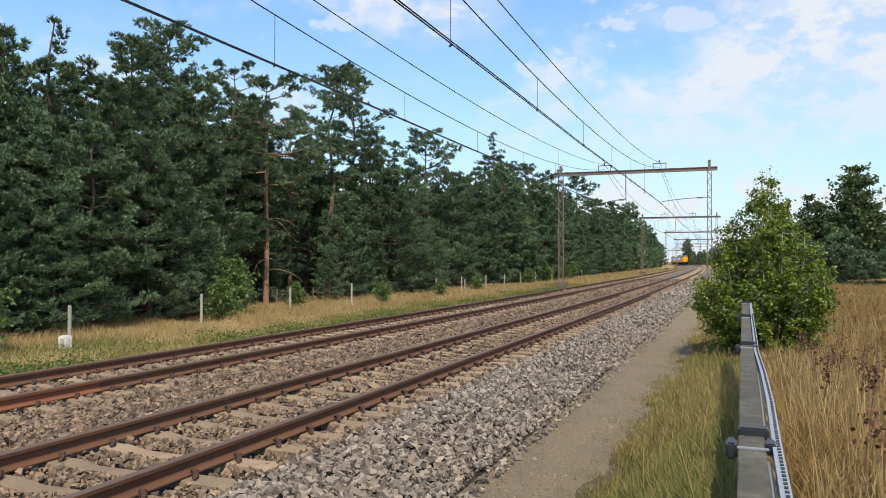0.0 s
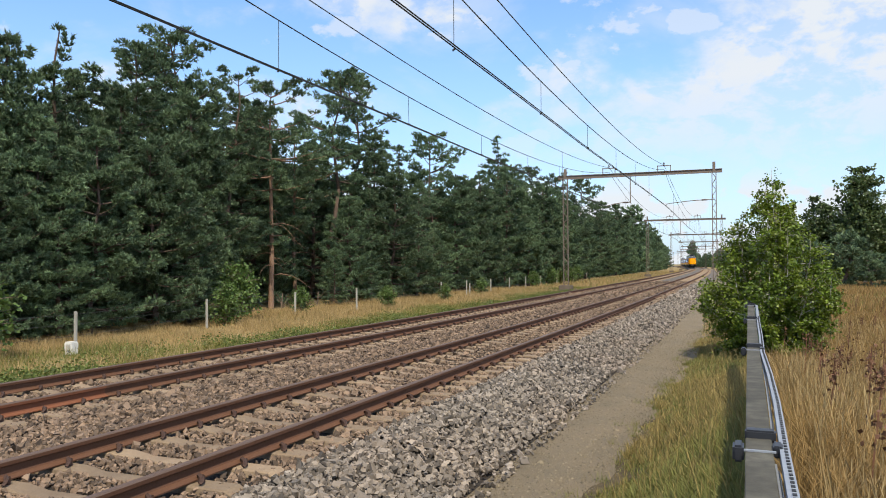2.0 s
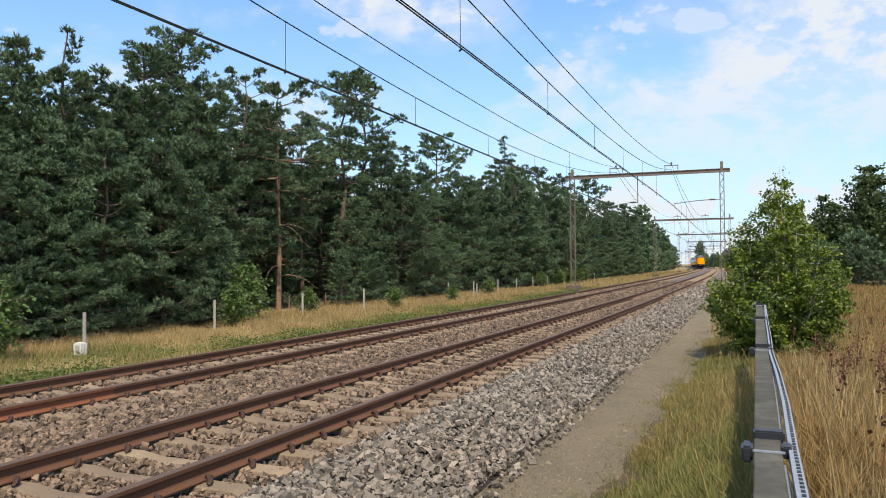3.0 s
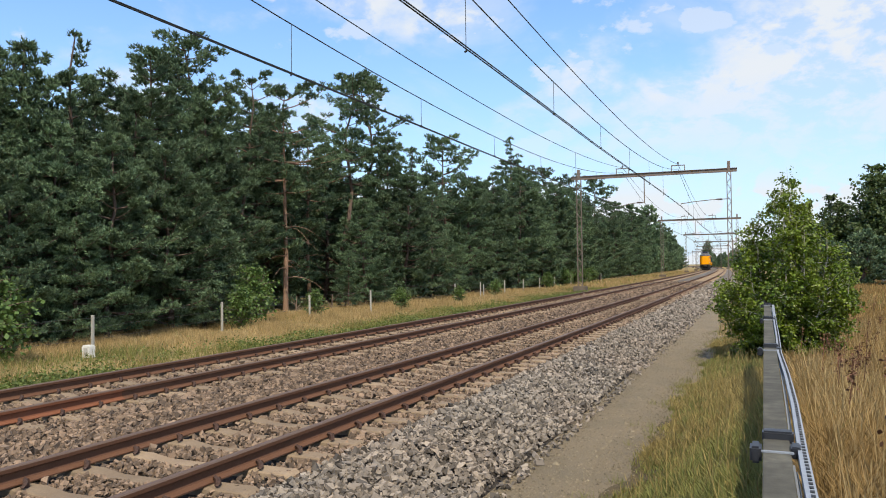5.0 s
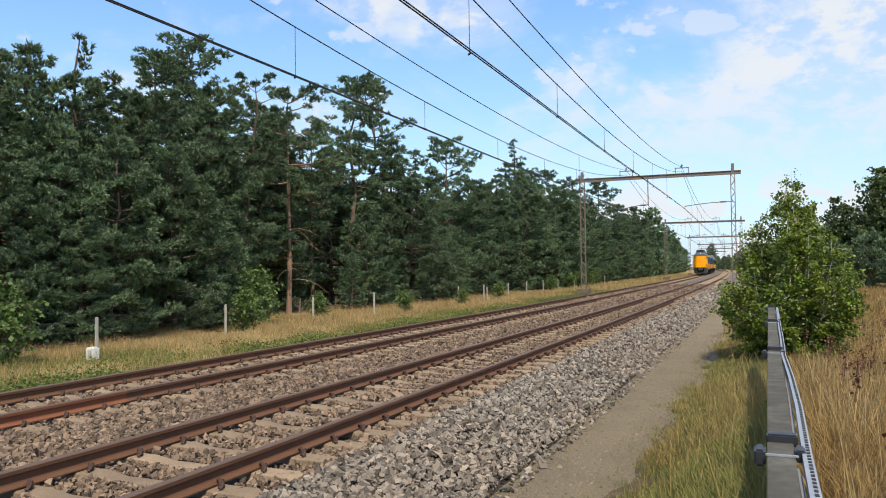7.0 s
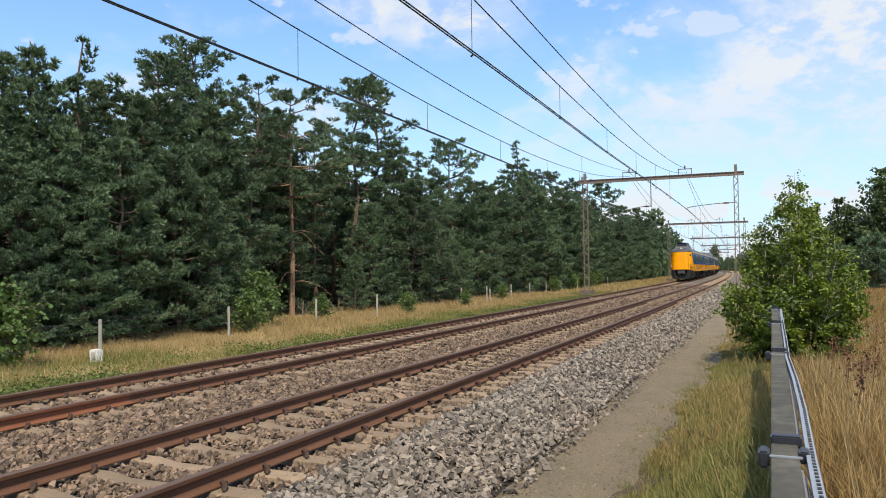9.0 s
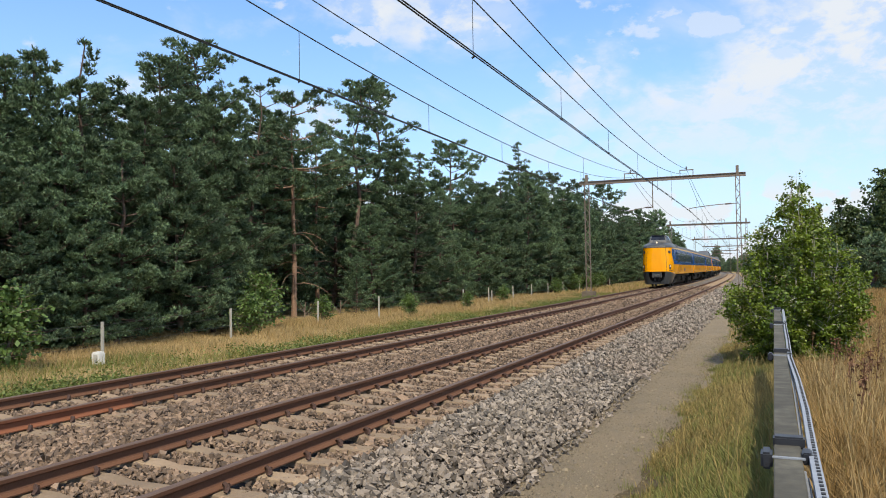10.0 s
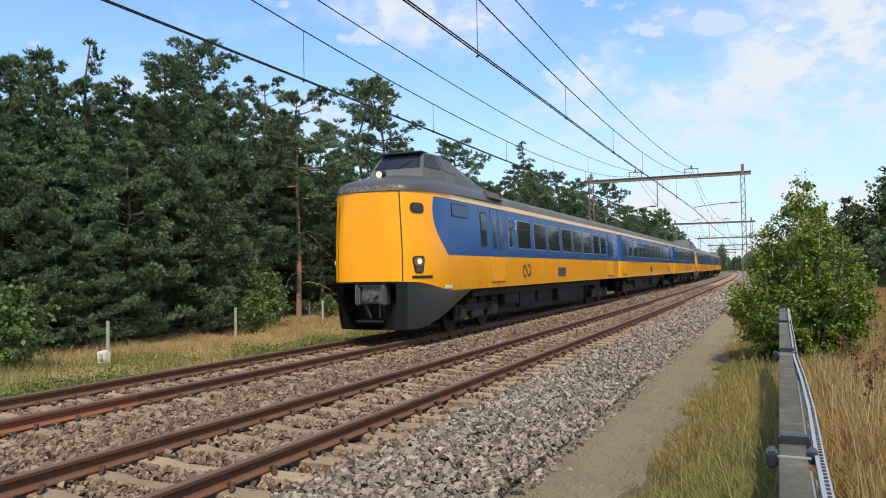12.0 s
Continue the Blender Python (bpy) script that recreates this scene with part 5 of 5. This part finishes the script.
SHRUBS = [(-18.2, 23.0, 1.0), (-19.6, 25.6, 1.5), (-17.3, 34.6, .75), (-18.0, 44.0, .65), (-16.9, 12.3, 1.35), (-17.6, 10.2, 1.5), (-18.4, 52, .8), (-20.0, 72, 1.0), (-19.8, 78, 1.2), (-20.2, 84, 1.1), (-20.5, 90, 1.2), (-21, 96, 1.2), (-19.2, 29.5, .8)]
make_bushes()


# ---- grass ----
def blades(x, y, h, w, lean, simple=False):
    n = len(x)
    a = RNG.uniform(0, 6.28, n)
    b = RNG.uniform(0, 6.28, n)
    tip = np.stack([np.cos(a), np.sin(a), np.zeros(n)], -1) * (h * lean * RNG.uniform(.1, 1, n))[:, None]
    root = np.stack([x, y, ground_z(x, y)], -1)
    side = np.stack([np.cos(b), np.sin(b), np.zeros(n)], -1) * (w / 2)[:, None]
    if simple:
        end = root + tip + np.stack([np.zeros(n), np.zeros(n), h], -1)
        return np.stack([root - side, root + side, end], 1).reshape(-1, 3), np.arange(n * 3).reshape(-1, 3)
    mid = root + tip * .35 + np.stack([np.zeros(n), np.zeros(n), h * .55], -1)
    end = root + tip + np.stack([np.zeros(n), np.zeros(n), h], -1)
    v = np.stack([root - side, root + side, mid - side * .8, mid + side * .8, end], 1).reshape(-1, 3)
    f = (np.array([(0, 1, 3), (0, 3, 2), (2, 3, 4)])[None] + (np.arange(n) * 5)[:, None, None]).reshape(-1, 3)
    return v, f


def lumps(x, y, scale, seed):
    """A smooth random field, 0 to 1, for patches."""
    g = np.random.default_rng(seed)
    k = g.normal(size=(9, 2)) / scale
    p = g.uniform(0, 6.28, 9)
    return .5 + .5 * np.tanh(np.sin(x[:, None] * k[:, 0] + y[:, None] * k[:, 1] + p).sum(1) * .45)


def grass(label, x, y, h, w, lean, green_share, patch, simple=True, dry=GRASS_DRY):
    d = RNG.random(len(x)) < lumps(x, y, 2.2, patch) * green_share * 2
    for name, mask, mat in (("dry_grass", ~d, dry), ("green_grass", d, GRASS_GREEN)):
        if mask.sum() < 5:
            continue
        v, f = blades(x[mask], y[mask], h[mask] * (1 if name[0] == "d" else .72), w[mask] * (1 if name[0] == "d" else 1.3), lean, simple)
        tagged(new(name, many_mesh(name, v, f, [mat])), label if name[0] == "d" else "green grass among the straw-coloured stalks", "grass", kind="stuff")


def tussocks(n, x0, x1, y0, y1, each, spread, power=1.0):
    """Blade roots gathered in tussocks."""
    cy = y0 + (y1 - y0) * RNG.random(n) ** power
    cx = x0 + (x1 - x0) * RNG.random(n)
    i = np.repeat(np.arange(n), each)
    r = spread * RNG.uniform(.5, 1.4, n)
    return cx[i] + RNG.normal(0, 1, len(i)) * r[i], cy[i] + RNG.normal(0, 1, len(i)) * r[i], i


def seed_stalks(label, x, y, h, mat):
    """Thin stalks with a small loose seed head each."""
    n = len(x)
    a = RNG.uniform(0, 6.28, n)
    z = ground_z(x, y)
    lean = h * RNG.uniform(.05, .45, n)
    tip = np.stack([x + np.cos(a) * lean, y + np.sin(a) * lean, z + h], -1)
    root = np.stack([x, y, z], -1)
    b = RNG.uniform(0, 6.28, n)
    w = np.stack([np.cos(b), np.sin(b), np.zeros(n)], -1) * (.0016 + .00014 * y)[:, None]
    mid = root * .5 + tip * .5 + (0, 0, 1) * (h * .06)[:, None]
    d = tip - mid
    d /= np.linalg.norm(d, axis=1)[:, None]
    head = tip + d * (.05 + .06 * RNG.random(n))[:, None]
    v = np.stack([root - w, root + w, mid - w, mid + w, tip - w * .6, tip + w * .6, tip + d * .03 - w * 1.5, tip + d * .03 + w * 1.5, head], 1).reshape(-1, 3)
    f = (np.array([(0, 1, 3), (0, 3, 2), (2, 3, 5), (2, 5, 4), (4, 7, 6), (6, 7, 8)])[None] + (np.arange(n) * 9)[:, None, None]).reshape(-1, 3)
    tagged(new("seed_stalks", many_mesh("seed_stalks", v, f, [mat])), label, "grass", kind="stuff")


def make_grass():
    def field(n, x0, x1, y0, y1, power=1.0):
        return RNG.uniform(x0, x1, n), y0 + (y1 - y0) * RNG.random(n) ** power

    def strip_edge(y):
        return -1.40 + .30 * (lumps(y * 3, y, 1.0, 3) - .5) - .004 * y
    # between the path and the cable rail: short mixed turf, tussocks and a few stalks
    x, y = field(110000, -1.70, .05, 2.6, 24, 1.25)
    edge = strip_edge(y)
    k = (x > edge) & (RNG.random(len(x)) < np.clip((x - edge) / .35, .12, 1)) & (RNG.random(len(x)) < .35 + .8 * lumps(x, y, .35, 21))
    x, y = x[k], y[k]
    h = (.045 + .12 * lumps(x, y, .5, 4) * np.clip((x + 1.5) / .6, .3, 1.2)) * RNG.uniform(.5, 1.3, len(x))
    grass("short straw-coloured turf between path and cable rail", x, y, h, .0042 + .0004 * y, 1.0, .66, 12, False, STRAW)
    x, y, i = tussocks(900, -1.45, .0, 2.8, 22, 36, .055, 1.2)
    k = x > strip_edge(y) + .10
    x, y = x[k], y[k]
    h = (.04 + .10 * lumps(x, y, .8, 24)) * RNG.uniform(.45, 1.3, len(x)) * np.clip(1 + (x + .45) * 1.6, 1, 1.7)
    grass("dry tussocks between path and cable rail", x, y, h, .0040 + .0004 * y, 1.1, .50, 18, False, STRAW)
    x, y = field(900, -1.15, .0, 3.0, 22, 1.2)
    seed_stalks("thin bleached grass stalks beside the cable rail", x, y, RNG.uniform(.14, .32, len(x)), STRAW)
    x, y = field(9000, -2.0, .1, 24, 60)
    k = x > -1.5 - .006 * (y - 24) * y * .3
    grass("straw-coloured grass along the path", x[k], y[k], RNG.uniform(.12, .3, k.sum()), np.full(k.sum(), .02), .6, .3, 13)
    # sparse green tufts creeping onto the path
    x, y, i = tussocks(60, -1.75, -1.35, 5, 26, 26, .05)
    v, f = blades(x, y, RNG.uniform(.04, .13, len(x)), np.full(len(x), .007), 1.0, True)
    tagged(new("green_grass", many_mesh("green_grass", v, f, [GRASS_GREEN])), "small green tufts at the edge of the path", "grass", kind="stuff")
    # the meadow: tangled undergrowth, tall tussocks, stalks with seed heads
    n = 120000
    y = 2.2 + 38 * RNG.random(n) ** 1.5
    x = .14 + (.27 * y + .7) * RNG.random(n)
    k = RNG.random(n) < .30 + .85 * lumps(x, y, .45, 26)
    x, y = x[k], y[k]
    h = (.10 + .24 * lumps(x, y, 1.1, 5)) * RNG.uniform(.45, 1.2, len(x))
    grass("tangled dry golden meadow grass", x, y, h, .0050 + .0007 * y, 1.15, .06, 14, True, MEADOW)
    n = 2600
    cy = 2.4 + 30 * RNG.random(n) ** 1.35
    cx = .22 + (.26 * cy + .6) * RNG.random(n)
    i = np.repeat(np.arange(n), 30)
    x, y = cx[i] + RNG.normal(0, .075, len(i)), cy[i] + RNG.normal(0, .075, len(i))
    x = np.maximum(x, .16)
    h = (.12 + .24 * lumps(cx, cy, 1.3, 27) * RNG.uniform(.6, 1.3, n))[i] * RNG.uniform(.45, 1.1, len(i))
    grass("tall bleached meadow tussocks", x, y, h, .0042 + .0005 * y, 1.1, .05, 28, False, MEADOW)
    n = 4500
    y = 2.6 + 26 * RNG.random(n) ** 1.3
    x = .25 + (.26 * y + .5) * RNG.random(n)
    seed_stalks("tall pale seed-bearing grass stalks of the meadow", x, y, RNG.uniform(.20, .48, n), GRASS_DRY)
    n = 30000
    y = 38 + 52 * RNG.random(n)
    x = .3 + .25 * y * RNG.random(n)
    grass("dry golden grass of the far meadow", x, y, RNG.uniform(.12, .36, n) * (.4 + lumps(x, y, 3.0, 29)), np.full(n, .05), .6, .12, 15, True, MEADOW)
    # the same turf behind and beside the standpoint
    x, y = field(26000, -1.3, 4.2, -4.0, 2.6)
    grass("short dry grass round the standpoint", x, y, (.06 + .16 * lumps(x, y, .8, 36)) * RNG.uniform(.5, 1.2, len(x)), np.full(len(x), .008), 1.0, .2, 37, True, MEADOW)
    # the verge before the forest
    n = 125000
    s, o = 6 + 64 * RNG.random(n) ** 1.3, RNG.uniform(-12.5, -1.75, n)
    x, y, _ = at(s, o, 1)
    h = (.12 + .42 * lumps(x, y, 1.0, 6) * np.clip((-o - 1.6) / 3.0, .25, 1)) * RNG.uniform(.4, 1.25, n)
    h = np.where(o > -3.3, np.minimum(h, .2), h * .68)
    near = RNG.random(n) < np.clip(2.2 - (-o - 1.6) / 2.6 + 1.2 * (lumps(x, y, 1.6, 33) - .5), .04, .97)
    for name, mask, mat, lab in (("dry_grass", ~near, GRASS_DRY, "pale straw-coloured grass before the forest"), ("green_grass", near, GRASS_GREEN, "green weedy grass along the ballast's edge")):
        v, f = blades(x[mask], y[mask], h[mask] * (1 if mat is GRASS_DRY else .75), (.007 + .0003 * y)[mask] * (1.3 if mat is GRASS_DRY else 1.6), .85, True)
        tagged(new(name, many_mesh(name, v, f, [mat])), lab, "grass", kind="stuff")
    n = 16000
    s, o = 70 + 150 * RNG.random(n), RNG.uniform(-9.5, -1.75, n)
    x, y, _ = at(s, o, 1)
    grass("straw-coloured grass along the distant bend", x, y, RNG.uniform(.15, .5, n), np.full(n, .07), .5, .3, 17)
    # leafy weeds creeping along the ballast
    n = 60000
    s, o = 7 + 55 * RNG.random(n) ** 1.2, -1.5 - np.abs(RNG.normal(0, 1.3, n))
    x, y, _ = at(s, o, 1)
    k = lumps(x, y, .9, 9) > .30
    v, f = leaf_cloud(np.stack([x, y, GROUND_Z + .08 + .34 * RNG.random(n) * lumps(x, y, .7, 10)], -1)[k], np.full(k.sum(), .062), -.2)
    tagged(new("weeds", many_mesh("weeds", v, f, [WEED])), "low green bramble weeds along the ballast", "weeds", kind="stuff")

    # brown dock stems standing in the meadow
    n = 150
    y = 4 + 34 * RNG.random(n)
    x = .5 + (.22 * y) * RNG.random(n)
    h = RNG.uniform(.45, .85, n)
    tubes = [tube([(a, b, float(ground_z(a, b))), (a + .02, b, float(ground_z(a, b)) + c * .5), (a + .05, b + .02, float(ground_z(a, b)) + c)], .006, 3) for a, b, c in zip(x, y, h)]
    v, q = join_tubes(tubes)
    i = RNG.integers(0, n, 5000)
    t = RNG.uniform(.6, 1.02, 5000)
    pos = np.stack([x[i] + .05 * t + RNG.normal(0, .028, 5000), y[i] + RNG.normal(0, .028, 5000), ground_z(x[i], y[i]) + h[i] * t], -1)
    lv, lf = leaf_cloud(pos, np.full(5000, .035))
    tri = np.concatenate([q[:, (0, 1, 2)], q[:, (0, 2, 3)]])
    tagged(new("dock_stems", many_mesh("dock_stems", np.concatenate([v, lv]), np.concatenate([tri, lf + len(v)]), [SEED])), "dead red-brown dock stems in the meadow", "weeds", kind="stuff")


make_grass()
# ---- cable rail beside the path ----
RAIL_TOP = .86
JOINTS = (-.5, 3.45, 7.40, 11.30, 15.2)


def rail_x(y):
    return -.020 - .0075 * y


def make_cable_rail():
    t = thing("cable_rail", "weathered grey-brown cable duct on posts with a galvanised side channel", "cable duct")
    for y0, y1 in zip(JOINTS, JOINTS[1:]):
        a, b = Vector((rail_x(y0) + .052, y0 + .012, RAIL_TOP)), Vector((rail_x(y1) + .052, y1 - .012, RAIL_TOP))
        turn = Matrix.Rotation(math.atan2(-(b.x - a.x), b.y - a.y), 4, "Z")
        mid = (a + b) / 2
        part("lid", boxed(mid.x, mid.y, mid.z - .012, .108, (b - a).length, .024, .003, turn), BOARD, t, "weathered dark lid with pale stains")
        part("duct", boxed(mid.x, mid.y, mid.z - .10, .098, (b - a).length, .15, .003, turn), GREYMETAL, t)
    for y in JOINTS[1:]:
        x = rail_x(y)
        part("post", boxed(x + .05, y, (RAIL_TOP - .2 + GROUND_Z) / 2 - .05, .08, .08, RAIL_TOP - .2 - GROUND_Z + .1, .006), BLACKCAP, t)
        part("cap", boxed(x + .058, y + .27, RAIL_TOP + .010, .130, .075, .05, .008), BLACKCAP, t, "black plastic cap")
        part("end_cap", boxed(x - .030, y + .045, RAIL_TOP - .018, .046, .12, .07, .010), BLACKCAP, t, "black plastic cap")
        part("clamp", boxed(x + .125, y + .06, RAIL_TOP - .005, .04, .10, .05, .006), BLACKCAP, t)
        part("strap", boxed(x + .055, y - .03, RAIL_TOP + .004, .125, .012, .010, .002), GALV, t, "bright steel strap")
    # perforated channel along the side, slightly waving
    ys = np.arange(.4, 15.4, .15)
    dx = np.interp(ys, (.4, 2.5, 3.4, 4.6, 5.8, 7.2, 7.5, 9, 10.5, 12, 15), CHANNEL)
    xs = np.array([rail_x(v) for v in ys]) + dx
    k = np.array([(-.019, -.030), (-.019, .010), (.019, .010), (.019, -.030)])
    v = np.stack([xs[:, None] + k[None, :, 0], np.broadcast_to(ys[:, None], (len(ys), 4)), RAIL_TOP + np.broadcast_to(k[None, :, 1], (len(ys), 4))], -1).reshape(-1, 3)
    i, j = np.meshgrid(np.arange(len(ys) - 1), np.arange(3), indexing="ij")
    f = np.stack([i * 4 + j, i * 4 + j + 1, (i + 1) * 4 + j + 1, (i + 1) * 4 + j], -1).reshape(-1, 4)
    ch = part("channel", many_mesh("channel", v, f, [GALV]), None, t, "galvanised perforated steel channel")
    slot = boxed(0, 0, 0, .014, .026, .004)
    me = bpy.data.meshes.new("slot")
    slot.to_mesh(me)
    slot.free()
    me.materials.append(SEAM)
    for y in np.arange(1.6, 12.0, .052):
        o = new("slot", me)
        o.parent = ch
        o.location = (float(np.interp(y, ys, xs)) + .004, float(y), RAIL_TOP + .011)
    # thin rods between duct and channel
    for off, dz in ((.112, -.03), (.122, -.055)):
        for y0, y1 in zip(JOINTS[:-1], JOINTS[1:]):
            pts = [(rail_x(y) + off + .006 * math.sin((y - y0) * .8), y, RAIL_TOP + dz) for y in np.linspace(y0 + .35, y1 - .1, 10)]
            part("rod", many_mesh("rod", *tube(pts, .005, 5), [GALV]), None, t)


CHANNEL = (.155, .150, .150, .158, .150, .125, .128, .135, .135, .14, .15)
make_cable_rail()


# ---- forest fence ----
def make_fence():
    f = thing("wire_fence", "low wire fence on slim pale concrete posts", "fence")
    line = []
    for x, y, h in POSTS:
        part("post", boxed(x, y, GROUND_Z + h / 2, .07, .07, h, .01), POST, f)
        line.append((x, y))
    for z in (.45, .75, 1.0):
        v, q = tube([(x, y, GROUND_Z + z) for x, y in line], .0035, 4)
        part("strand", many_mesh("strand", v, q, [GREYMETAL]), None, f)
    m = thing("marker_box", "chipped white concrete cable marker block by a fence post", "marker", "", Matrix.Translation((-15.94, 14.12, GROUND_Z)))
    part("block", boxed(0, 0, .16, .26, .24, .34, .03), WHITE_PAINT, m)
    part("plate", boxed(.05, -.145, .2, .12, .012, .14, .004), POST, m, "grey plate")


POSTS = [(-16.3, 6.0, 1.05), (-16.0, 14.3, 1.08), (-18.0, 21.7, 1.05), (-18.6, 28.2, 1.05), (-18.2, 33.0, 1.1), (-18.9, 45.6, 1.1), (-18.9, 50.3, 1.1), (-19.0, 51.2, .9), (-19.2, 56.5, 1.1), (-19.4, 62, 1.1), (-19.7, 68, 1.1), (-19.9, 74, 1.1), (-20.2, 82, 1.1), (-20.6, 92, 1.1), (-21, 102, 1.1)]
make_fence()


def make_deadwood():
    for x, y, a in ((-22.6, 33.0, .3), (-22.0, 35.5, 2.0)):
        b = bmesh.new()
        for k in range(5):
            t = a + k * 1.1
            rod(b, (0, 0, .1 * k), (math.cos(t) * .5, math.sin(t) * .5, .35 + .12 * k), .025, .008, 5)
        rod(b, (0, 0, 0), (.05, .03, .8), .04, .02, 6)
        ob = new("dead_branch", bpy.data.meshes.new("dead_branch"))
        b.to_mesh(ob.data)
        b.free()
        ob.data.materials.append(TWIG)
        ob.location = (x, y, GROUND_Z)
        tagged(ob, "bleached dead branch standing in the forest edge grass", "dead wood")


make_deadwood()


# ---- what moves ----
def motions():
    for car, behind, length, rev in TRAIN:
        walk(car, [(t / 2, on_rails(TIP_END + SPEED * (12 - t / 2) + behind, length, rev)) for t in range(25)])


motions()
